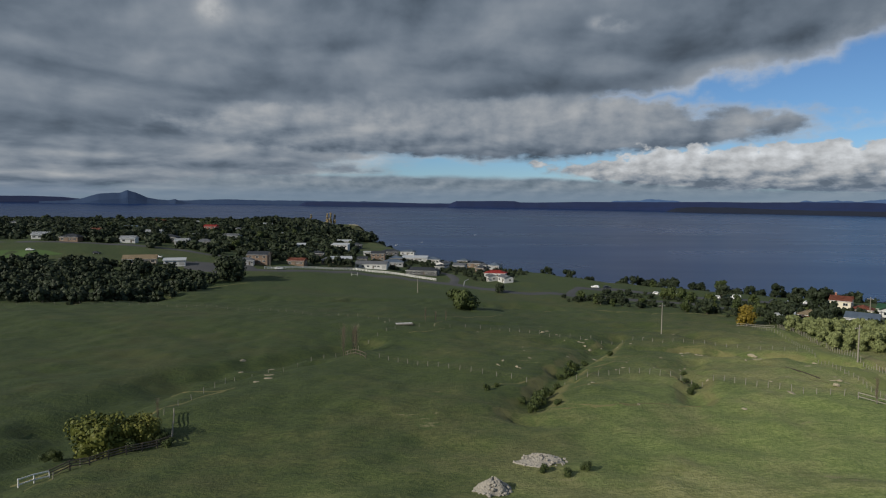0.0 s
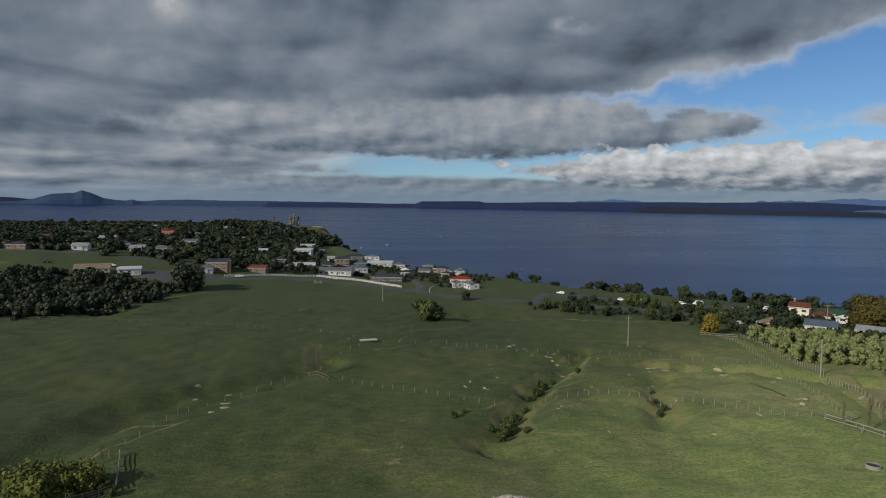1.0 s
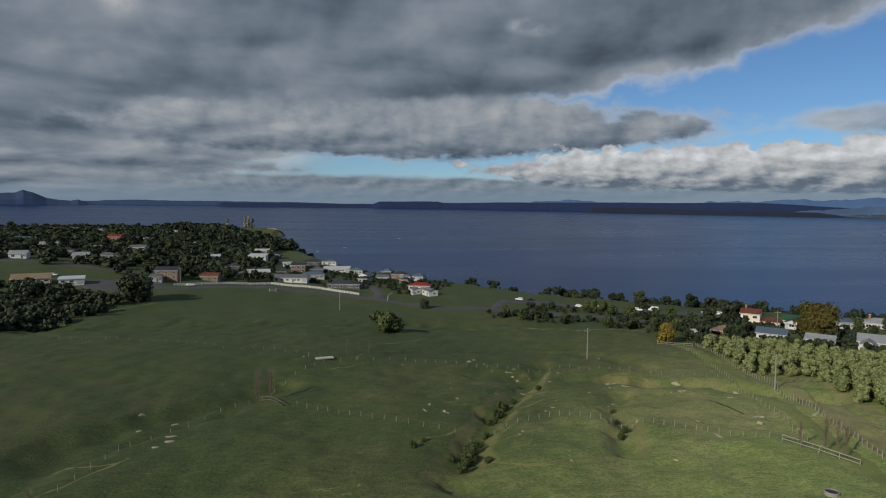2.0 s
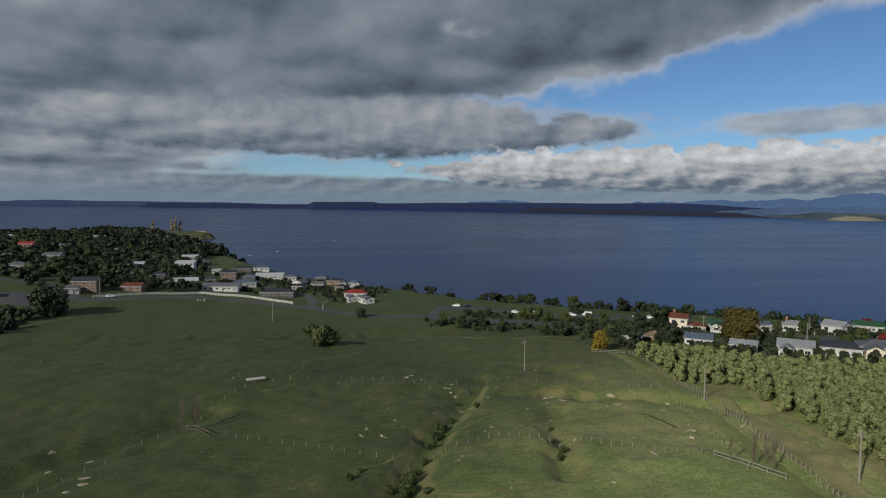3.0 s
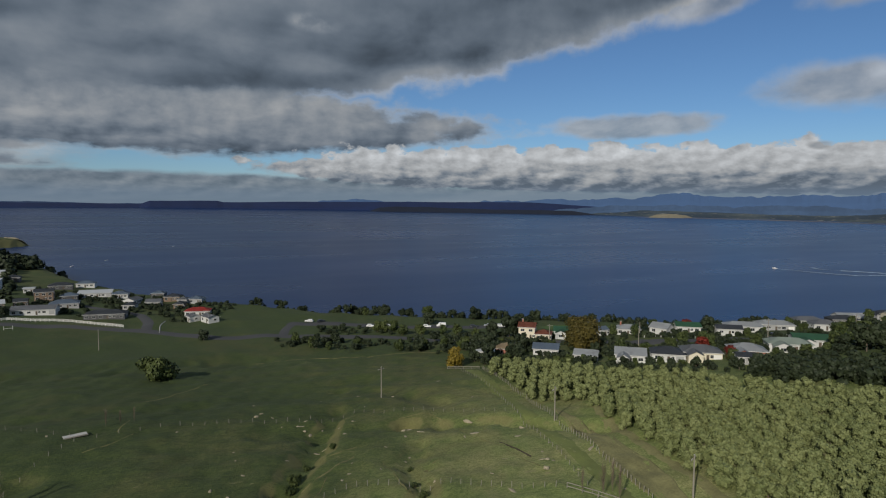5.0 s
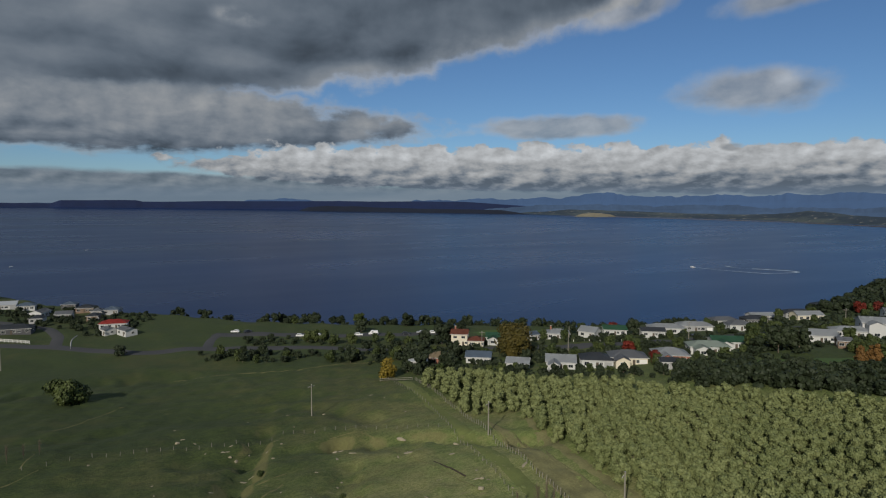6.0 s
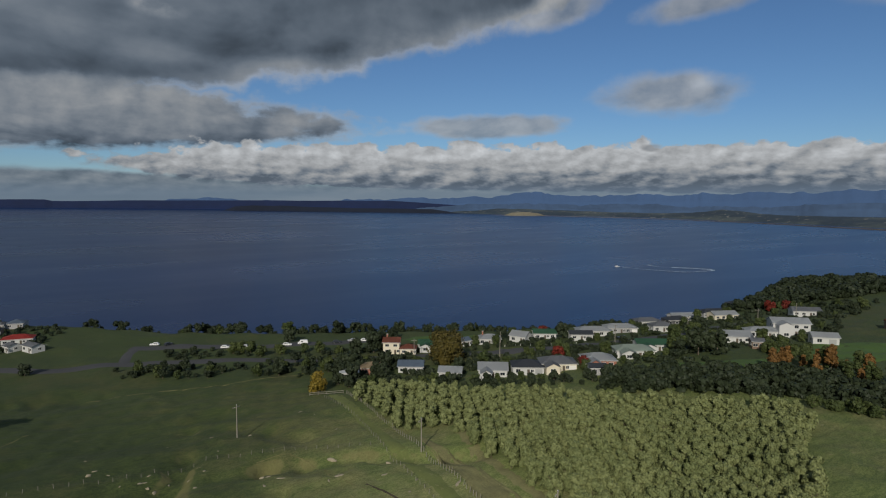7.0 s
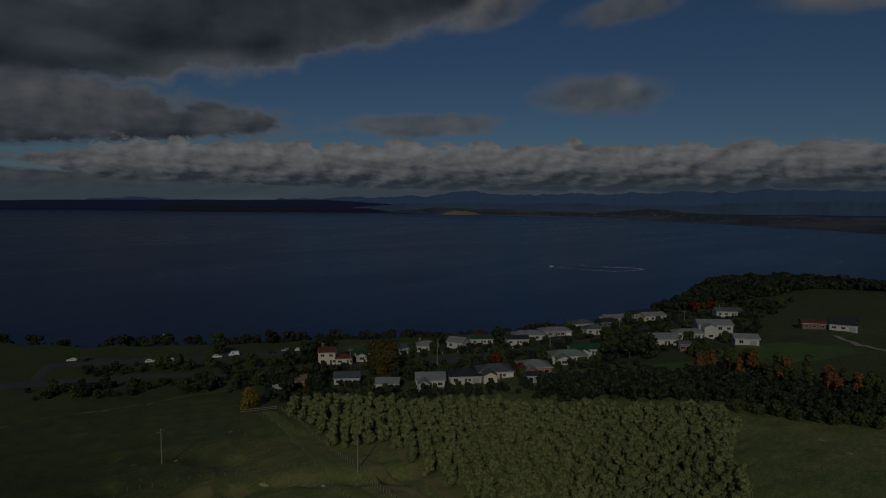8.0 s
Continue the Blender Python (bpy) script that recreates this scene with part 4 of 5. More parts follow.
strip("gravel_drive", "pale gravel drive to a farm shed", [(322, 92), (305, 80), (296, 60), (296, 35)], 4, GRAVEL, 0.2, "drive")
patch("sports_field", "green sports ground at the town's edge", -270, 362, 40, 13, 5, LAWN, 0.1, 5)
patch("paddock_lawn", "bright green paddock behind the autumn trees", 274, 98, 30, 15, -42, LAWN, 0.1, 6)
patch("garden_lawn", "green lawn between the houses", 220, 124, 20, 9, -45, LAWN, 0.1, 7)
patch("reserve_lawn", "rough green reserve beside the lake", 205, 272, 20, 9, -35, LAWN, 0.1, 8)
patch("orchard_floor", "dry grass headland along the orchard", 91, 112, 3.6, 34, -15, HAY_FLOOR, 0.08, 9)
for k, (x, y, rx, ry) in enumerate([(156, 79, 1.6, 3.2), (150, 76, 1.4, 1.0), (176, 62, 1.4, 0.8), (170, 55, 1.2, 0.7), (72, 140, 1.5, 1.1), (80, 134, 1.2, 0.5), (-34, 120, 1.4, 0.8), (-35, 115, 0.8, 0.6),
                                     (-42, 128, 1.0, 0.5), (62, 108, 1.8, 0.6), (47, 160, 1.2, 0.5), (38, 152, 1.1, 0.6), (30, 146, 1.0, 0.4), (88, 118, 1.6, 0.7), (96, 126, 1.0, 0.6), (58, 148, 1.0, 0.5), (20, 140, 1.1, 0.4)]):
    patch("bare_patch", "pale bare earth where turf has slipped", x, y, rx, ry, 30 * k, EARTH, 0.07, 20 + k, "bare ground")
for run, wide in (([(19, 103), (23, 97), (32, 99)], 1.3), ([(29, 130), (35, 134), (43, 141)], 1.2),
                  ([(-50, 70), (-45, 73), (-43, 80)], 0.9), ([(-45, 92), (-41, 101), (-37, 109)], 1.4), ([(44, 274), (71, 260), (99, 254), (119, 251)], 1.6), ([(-140, 234), (-120, 272), (-117, 308), (-104, 328)], 2.0)):
    strip("dry_bank", "strip of dry yellow grass along a bank", run, wide, HAY, 0.10, "grass bank")
# pale crests, sheep tracks and slips
for run, wide in (([(17.8, 99), (23, 96.7), (29, 98.6), (34.5, 101), (42.4, 99.6)], 0.8), ([(21.7, 115.4), (28.6, 119.7), (34.6, 132)], 0.6), ([(9, 112.4), (16, 117), (20, 121.7)], 0.9),
                  ([(63, 164.4), (70.7, 166), (74, 157), (71.5, 138), (73.2, 124), (73, 115)], 0.55), ([(47, 134), (45.4, 117.4)], 0.5), ([(46, 117), (53.8, 128.5), (58, 129.5)], 0.7),
                  ([(37, 143.4), (45.5, 146)], 0.9), ([(24, 111), (32, 115.7)], 0.8), ([(-2.6, 176), (0, 184.5)], 1.0), ([(-9, 165), (-3.7, 168), (0.7, 174)], 0.7),
                  ([(3.8, 207), (14.5, 221.6), (22.7, 231.5)], 0.9), ([(-45, 65), (-45, 71), (-47, 78)], 0.6), ([(-47, 106), (-42, 104.4), (-38, 107)], 0.8)):
    strip("dry_bank", "strip of dry yellow grass along a bank", run, wide, HAY, 0.09, "grass bank")
# the first three are bare earth; the others stand for pale slabs and logs
for k, (x, y, rx, ry) in enumerate([(-33.4, 117.4, 1.5, 0.7), (-37.2, 133.4, 1.2, 0.5), (-44.2, 136, 1.4, 0.6), (13.3, 133.5, 1.1, 0.35), (16.6, 129.6, 0.8, 0.3), (12, 130.3, 0.9, 0.3), (29.6, 181, 0.9, 0.5),
                                     (31, 182.2, 0.8, 0.4), (38, 170, 0.9, 0.4), (40, 166, 1.1, 0.4), (10, 173.5, 0.8, 0.5), (-16.7, 178.5, 1.3, 0.4), (61, 152.8, 1.1, 0.4), (62.8, 149.8, 1.2, 0.4), (75.8, 118.4, 1.0, 0.4), (77.6, 117, 1.0, 0.3)]):
    patch("bare_patch", "pale bare earth where turf has slipped", x, y, rx, ry, 25 * k, EARTH, 0.09, 140 + k, "bare ground")
strip("dark_slip", "dark eroded edge of a sheep track", [(74.1, 132), (76, 124.6), (75, 121)], 1.3, DARK_SOIL, 0.12, "bare ground")
strip("worn_ground", "bare brown ground under the first orchard trees", [(112, 146), (104, 130), (97, 108), (95, 96), (91, 84)], 5.5, HAY_FLOOR, 0.07, "bare ground")
rr = random.Random(88)
for k in range(46):
    x, y = rr.uniform(18, 92), rr.uniform(98, 200)
    patch("bare_patch", "small pale bare patch on the sheep-worn slope", x, y, rr.uniform(0.35, 0.95), rr.uniform(0.2, 0.45), rr.uniform(0, 180), EARTH, 0.09, 60 + k, "bare ground")
line = tagged(strip("kerb", "pale concrete kerb at the road junction", [(12, 352), (13, 372), (16, 384)], 0.5, CONCRETE, 0.3, "kerb"), kind="structure")

# ---- houses ----

house(138, 230, -40, 8.6, 8, 1, 'hip', 'brick', 'tan')
house(127, 229, -30, 6.7, 6, 1, 'lean', 'white', 'light')
house(167, 258, -40, 7.5, 8, 2, 'gable', 'cream', 'rust', chimney=True)
house(172, 252, -40, 7.1, 7, 1, 'hip', 'cream', 'rust')
house(187, 253, -40, 12.9, 8, 1, 'gable', 'white', 'green', wing=True)
house(202, 248, -10, 5.6, 6, 1, 'gable', 'white', 'blue')
house(215, 243, -40, 11.0, 8, 1, 'hip', 'white', 'light', chimney=True)
house(230, 236, -70, 8.5, 8, 1, 'gable', 'white', 'light', rise=2.2)
house(243, 232, -40, 11.1, 8, 1, 'gable', 'white', 'green')
house(151, 221, -40, 9.8, 8, 1, 'gable', 'white', 'blue')
house(151, 196, -45, 8.1, 7, 1, 'gable', 'white', 'light')
house(163, 186, -42, 10.4, 9, 1, 'gable', 'white', 'light', wing=True)
house(173, 178, -40, 11.3, 9, 1, 'hip', 'white', 'dark', garage=True)
house(184, 173, -38, 13.0, 9, 1, 'hip', 'cream', 'grey', wing=True, garage=True)
house(194, 162, -40, 11.7, 9, 1, 'hip', 'brick', 'light', wing=True)
house(218, 163, -40, 14.8, 8, 1, 'hip', 'white', 'sage', wing=True)
house(235, 165, -40, 14.2, 8, 1, 'gable', 'white', 'green', wing=True)
house(252, 216, -40, 10.9, 7, 1, 'gable', 'white', 'dark', garage=True)
house(266, 219, -40, 17.4, 8, 1, 'hip', 'white', 'light')
house(282, 214, -40, 16.6, 8, 1, 'hip', 'grey', 'light', garage=True)
house(319, 222, -30, 15.2, 8, 1, 'hip', 'white', 'grey')
house(343, 213, -30, 16.2, 8, 1, 'gable', 'white', 'light', wing=True)
house(344, 190, -30, 14.0, 8, 1, 'gable', 'cream', 'light')
house(318, 203, -30, 13.0, 8, 1, 'hip', 'dark', 'dark')
house(372, 208, -30, 21.6, 9, 1, 'hip', 'grey', 'dark')
house(266, 146, -45, 12.1, 9, 1, 'gable', 'white', 'light')
house(282, 141, -45, 14.4, 7, 1, 'hip', 'white', 'light')
house(293, 135, -50, 14.9, 9, 2, 'gable', 'white', 'light', wing=True)
house(279, 116, -55, 9.3, 7, 1, 'gable', 'white', 'light', garage=True)
house(361, 154, -50, 13.7, 8, 1, 'gable', 'white', 'grey')
house(404, 205, -40, 22.3, 9, 1, 'hip', 'brown', 'dark')
house(292, 196, -35, 11.4, 8, 1, 'hip', 'white', 'grey')
house(179, 151, -40, 5.5, 5, 1, 'gable', 'grey', 'dark', category='garage')
house(254, 131, -50, 4.5, 5, 1, 'gable', 'brown', 'grey', category='shed')
house(340, 94, -75, 10.8, 12, 1, 'gable', 'white', 'dark', rise=3.2, garage=True, category='barn')
house(334, 105, -60, 9.9, 6, 1, 'gable', 'brown', 'rust', category='shed')
house(-48, 421, -8, 21.6, 9, 1, 'gable', 'white', 'grey', garage=True)
house(-72, 435, 10, 15.4, 9, 1, 'lean', 'tan', 'light')
house(-61, 503, 0, 6.1, 6, 1, 'flat', 'white', 'light', far=True)
house(-93, 584, 5, 12.8, 9, 1, 'lean', 'white', 'light', far=True)
house(-85, 515, -5, 13.4, 8, 2, 'lean', 'white', 'light', far=True)
house(-94, 400, -5, 10.8, 8, 1, 'gable', 'brown', 'rust')
house(-49, 471, 0, 10.1, 8, 2, 'gable', 'brown', 'dark')
house(-36, 444, 0, 15.2, 9, 1, 'hip', 'grey', 'blue')
house(-22, 486, -5, 19.6, 9, 1, 'lean', 'white', 'light', garage=True)
house(-13, 405, -12, 20.6, 9, 1, 'hip', 'dark', 'dark')
house(-7, 480, -10, 10.0, 8, 1, 'hip', 'white', 'blue')
house(0, 451, 60, 10.0, 7, 1, 'gable', 'white', 'grey')
house(12, 439, -15, 8.4, 7, 1, 'gable', 'grey', 'grey')
house(24, 456, -20, 9.9, 8, 1, 'hip', 'brown', 'dark')
house(37, 441, -25, 8.8, 8, 1, 'hip', 'grey', 'blue')
house(34, 397, -15, 13.4, 8, 1, 'hip', 'white', 'red')
house(38, 374, -70, 9.2, 6, 1, 'gable', 'white', 'grey')
house(30, 381, -70, 4.8, 6, 1, 'gable', 'white', 'grey')
house(-116, 391, 0, 12.6, 9, 2, 'gable', 'brown', 'dark', far=True)
house(-45, 524, 0, 14.7, 9, 1, 'hip', 'dark', 'dark', far=True)
house(-78, 560, 0, 9.3, 8, 1, 'hip', 'dark', 'dark', far=True)
house(-30, 536, -10, 12.1, 8, 1, 'hip', 'white', 'blue', far=True)
house(-121, 381, 10, 9.1, 7, 1, 'hip', 'grey', 'grey', far=True)
house(-92, 455, 5, 9.1, 8, 1, 'hip', 'dark', 'dark', far=True)
house(-79, 420, 5, 6.4, 7, 1, 'hip', 'brown', 'grey', far=True)
house(-36, 474, 0, 9.5, 8, 1, 'hip', 'dark', 'blue', far=True)
house(-58, 447, 0, 6.7, 7, 1, 'gable', 'brown', 'dark', far=True)
house(-1, 430, -20, 6.5, 7, 1, 'hip', 'grey', 'dark', far=True)
house(26, 423, -20, 5.8, 7, 1, 'hip', 'brown', 'dark', far=True)
house(16, 474, -20, 8.2, 7, 1, 'hip', 'dark', 'blue', far=True)
house(29, 441, -20, 5.6, 7, 1, 'hip', 'grey', 'grey', far=True)
house(-174, 356, 20, 17.1, 10, 1, 'gable', 'tan', 'tan', category='shed')
house(-156, 360, 20, 11.6, 7, 1, 'lean', 'white', 'light', category='shed', garage=True)
house(-213, 421, 10, 9.5, 8, 1, 'gable', 'white', 'light', far=True)
house(-228, 490, 5, 12.0, 8, 1, 'gable', 'white', 'light', far=True)
house(-202, 454, 0, 15.8, 9, 1, 'hip', 'dark', 'dark', far=True)
house(-190, 484, 10, 9.1, 8, 1, 'gable', 'white', 'light', far=True)
house(-207, 554, 0, 10.3, 8, 2, 'gable', 'brick', 'red', far=True)
house(-171, 445, 5, 12.6, 9, 1, 'hip', 'grey', 'grey', far=True)
house(-174, 512, -5, 12.0, 8, 1, 'gable', 'grey', 'grey', far=True)
house(-164, 486, 5, 9.9, 7, 1, 'gable', 'white', 'light', far=True)
house(-273, 425, 15, 13.4, 9, 1, 'gable', 'white', 'light', far=True)
house(-265, 682, 0, 13.1, 8, 1, 'gable', 'white', 'light', far=True)
house(-202, 708, 10, 13.7, 8, 1, 'gable', 'white', 'light', far=True)
house(-310, 725, 10, 11.8, 8, 1, 'gable', 'white', 'light', far=True)
house(-149, 585, 20, 7.3, 7, 1, 'lean', 'white', 'light', far=True)
house(-191, 586, 30, 8.1, 7, 1, 'gable', 'grey', 'grey', far=True)
house(-423, 620, 5, 16.2, 9, 1, 'hip', 'grey', 'grey', far=True)
house(-269, 535, 5, 11.2, 9, 1, 'gable', 'grey', 'blue', far=True)
house(-272, 487, 0, 7.5, 8, 1, 'gable', 'brick', 'rust', far=True)
house(-248, 415, 0, 12.0, 9, 1, 'hip', 'brown', 'dark', far=True)
house(-184, 438, 10, 9.0, 8, 1, 'gable', 'grey', 'light', far=True)
house(-116, 502, 10, 8.8, 8, 1, 'lean', 'white', 'light', far=True)
house(-322, 705, 5, 13.8, 9, 1, 'gable', 'brick', 'rust', far=True)


# ---- walls and rails of the town ----
fence("white_fence", "white painted paling fence beside the road", [(-108, 374), (-84, 389), (-58, 401)], 2.2, 1.6, 0.08, 4, WHITEWOOD)
fence("boundary_wall", "pale timber boundary fence along the road", [(-58, 401), (-28, 393), (-4, 374)], 2.2, 1.7, 0.08, 4, WHITEWOOD)
fence("garden_fence", "low white picket rail beside the road", [(211, 228), (244, 209)], 2.6, 1.0, 0.12, 0, WHITEWOOD, 2)


def goal_frame(x, y, turn):
    g = empty("goal_frame", x, y, ground_at(x, y), turn)
    tagged(g, "white metal goal frame on rough grass", "goal")
    for sx in (-1.8, 1.8):
        part("post", rod(bmesh.new(), (sx, 0, -0.3), (sx, 0, 2.0), 0.07, 0.07, 8), WHITEWOOD, g)
    part("crossbar", rod(bmesh.new(), (-1.8, 0, 0.8), (1.8, 0, 0.8), 0.06, 0.06, 8), WHITEWOOD, g)


goal_frame(-54, 378, 10)

# ---- parked vehicles ----
for x, y, turn, paint, van in [(87, 352, 150, "white", 0), (92, 346, 20, "dark", 0), (112, 322, -30, "white", 0), (119, 317, 150, "white", 0), (138, 308, -35, "white", 0), (145, 305, 150, "white", 1),
                               (161, 299, -30, "dark", 0), (174, 293, -35, "white", 0), (168, 296, 150, "silver", 0), (-248, 372, 10, "white", 0), (-208, 372, 0, "dark", 0), (-172, 374, 5, "white", 0), (-100, 378, 20, "white", 0), (258, 196, 150, "dark", 0)]:
    car(x, y, turn, paint, bool(van))

# ---- poles ----
power_pole(66, 185, 9.2, 20, 1)
power_pole(95, 140, 8.4, 25, 1)
power_pole(87, 90, 8.6, 25, 1)
power_pole(-13, 322, 9.0, 10, 0)
power_pole(-107, 383, 9.5, 10, 1)
power_pole(195, 215, 8.0, -30, 0)
power_pole(168, 242, 8.5, -30, 1)
power_pole(247, 192, 8.5, -30, 1)
power_pole(286, 178, 8.5, -30, 1)
power_pole(320, 160, 8.5, -30, 1)
power_pole(345, 152, 8.5, -30, 0)
power_pole(212, 232, 7.0, -30, 0)

# ---- farm fences ----
fence("post_fence", "weathered grey post and wire fence beside a lane", [(113, 207), (100, 157), (95, 138), (87, 112), (80, 88), (76, 74)], 1.6, 1.3, 0.075, seed=1, lean=7)
fence("post_fence", "grey post and wire fence on worn pasture", [(106, 210), (98, 172), (91, 152), (80, 116), (73, 98)], 2.6, 1.05, 0.055, seed=2)
fence("post_fence", "post and wire fence across the slope", [(36, 124), (52, 117), (64, 108), (71, 104)], 1.9, 1.1, 0.06, seed=3)
fence("post_fence", "post and wire fence over the gully", [(-14, 137), (8, 121), (19, 116), (36, 124)], 2.8, 1.0, 0.05, seed=4)
fence("post_fence", "old post and wire fence over rough ground", [(11, 178), (36, 173), (54, 174), (78, 162), (88, 152)], 2.8, 1.0, 0.05, seed=5)
fence("post_fence", "post and wire fence beside the hollow", [(-45, 70), (-42, 92), (-40, 118), (-19, 158), (-11, 173), (11, 178)], 4.5, 1.0, 0.055, seed=6)
fence("post_fence", "thin post and wire fence on the far paddock", [(-170, 232), (-120, 236), (-60, 215), (-12, 176)], 4.5, 1.0, 0.045, seed=7)
fence("rail_fence", "pale timber rail fence beside the lane", [(71, 104), (74, 99), (77, 94)], 2.4, 1.1, 0.08, 2, WOOD, seed=8, lean=1)
fence("rail_fence", "dark weathered rail fence below a tree", [(-46, 71), (-40, 77), (-36, 81)], 2.2, 1.1, 0.09, 3, DARKWOOD, seed=9, lean=2)
fence("rail_fence", "short pale broken rail fence in a hollow", [(-48, 68.5), (-46, 71)], 1.6, 1.0, 0.08, 2, WHITEWOOD, seed=13, lean=4)
fence("rail_fence", "leaning pale rails beside a tree", [(-36, 81), (-38, 86), (-40, 91)], 2.5, 1.2, 0.09, 3, WOOD, seed=10, lean=4)
fence("rail_fence", "broken timber rails guarding young trees", [(-23, 146), (-20, 141), (-17, 136)], 2.6, 1.2, 0.07, 2, DARKWOOD, seed=11, lean=6)
fence("rail_fence", "pale timber gate rails under a golden tree", [(104, 217), (109, 214), (114, 211)], 2.4, 1.0, 0.08, 2, WOOD, seed=12, lean=1)


def cattle_ramp(x, y, turn):
    g = empty("footbridge", x, y, ground_at(x, y) + 0.2, turn)
    tagged(g, "short pale timber footbridge over a farm ditch", "footbridge")
    for k in range(12):
        part("plank", boxed(-2.2 + 0.4 * k, 0, 0.25, 0.36, 1.5, 0.09), CONCRETE, g)
    for sy in (-0.8, 0.8):
        part("beam", boxed(0, sy * 0.9, 0.0, 5.0, 0.16, 0.24), WOOD, g)


cattle_ramp(-11, 176, 15)


def water_trough(x, y):
    g = empty("water_trough", x, y, ground_at(x, y))
    tagged(g, "round grey concrete cattle trough on grass", "trough")
    bm = bmesh.new()
    bmesh.ops.create_cone(bm, cap_ends=False, segments=28, radius1=1.0, radius2=0.95, depth=0.55, matrix=pose(0, 0, 0.2))
    bmesh.ops.solidify(bm, geom=list(bm.faces), thickness=0.12)
    part("wall", bm, WOOD, g)
    bm = bmesh.new()
    bmesh.ops.create_circle(bm, cap_ends=True, segments=28, radius=0.92, matrix=pose(0, 0, 0.32))
    part("water_surface", bm, GLASS, g, "dark still water")


water_trough(64, 84)


def heap(x, y, rx, ry, high, seed, label):
    """A loose heap of stones, with single stones at its foot."""
    rng = np.random.RandomState(seed)
    n, m = 72, 18
    verts, faces = [(x, y, high)], []
    ph = rng.uniform(0, 6.28, 3)
    for j in range(1, m + 1):
        for i in range(n):
            a, f = 6.28319 * i / n, j / m
            edge = 1 + 0.12 * math.sin(2 * a + ph[0]) + 0.08 * math.sin(5 * a + ph[1])
            px, py = x + math.cos(a) * rx * f * edge, y + math.sin(a) * ry * f * edge
            lump = high * (1 - f ** 1.6) * (1 + 0.25 * math.sin(3 * a + 5 * f + ph[2])) + rng.uniform(-0.05, 0.05)
            verts.append((px, py, lump if j < m else -0.2))
    for i in range(n):
        faces.append((0, 1 + i, 1 + (i + 1) % n))
    for j in range(m - 1):
        for i in range(n):
            a, b = 1 + j * n + i, 1 + j * n + (i + 1) % n
            faces.append((a, a + n, b + n, b))
    verts = on_ground(verts)
    top = tagged(new("gravel_heap", mesh_from("gravel_heap", verts, faces, GRAVEL)), label, "gravel heap")
    bm = bmesh.new()
    bmesh.ops.create_icosphere(bm, subdivisions=1, radius=0.22)
    for v in bm.verts:
        v.co *= rng.uniform(0.75, 1.2)
    me = bpy.data.meshes.new("stone")
    bm.to_mesh(me)
    bm.free()
    me.materials.append(GRAVEL)
    for k in range(70):
        a, f = rng.uniform(0, 6.28), rng.uniform(0.2, 1.12)
        px, py = x + math.cos(a) * rx * f, y + math.sin(a) * ry * f
        s = rng.uniform(0.5, 1.3)
        link("stone", me, top, at=pose(px, py, ground_at(px, py) + max(0, high * (1 - f ** 1.6)) + 0.02, rng.uniform(0, 90), 0, rng.uniform(0, 360)) @ Matrix.Diagonal((s, s, s * 0.7, 1)))


heap(12.2, 74.5, 3.2, 2.6, 0.5, 4, "broad low heap of pale gravel on grass")
heap(5.6, 65.0, 1.9, 1.7, 1.3, 5, "steep heap of pale grey gravel")

def boulder(x, y, size, seed):
    """A pale weathered rock, half sunk in turf."""
    rng = np.random.RandomState(seed)
    bm = bmesh.new()
    bmesh.ops.create_icosphere(bm, subdivisions=3, radius=1.0)
    ph = rng.uniform(0, 6.28, 3)
    for v in bm.verts:
        p = v.co
        k = 1 + 0.16 * math.sin(3 * p.x + ph[0]) + 0.13 * math.sin(4 * p.y + ph[1]) + 0.12 * math.sin(5 * p.z + 3 * p.x + ph[2]) + rng.uniform(-0.05, 0.05)
        v.co = Vector((p.x * size * k, p.y * size * 0.7 * k, p.z * size * 0.45 * k))
    me = bpy.data.meshes.new("boulder")
    bm.to_mesh(me)
    bm.free()
    me.materials.append(EARTH)
    ob = new("boulder", me)
    ob.matrix_world = pose(x, y, ground_at(x, y) + size * 0.12, 0, 0, rng.uniform(0, 180))
    tagged(ob, "pale weathered boulder half sunk in pasture", "boulder", "boulders on the pasture")


for k, (x, y, size) in enumerate([(77.8, 153.5, 1.1), (73.3, 113.5, 0.7), (29.4, 180.2, 0.6), (86, 141, 0.6), (16, 130.4, 0.5), (39, 167.5, 0.5), (60, 154, 0.6), (76.5, 117.6, 0.5)]):
    boulder(x, y, size, 200 + k)

patch("beach", "pale sand spit at the far point", -172, 1285, 22, 40, 20, EARTH, 0.8, 77, "beach")

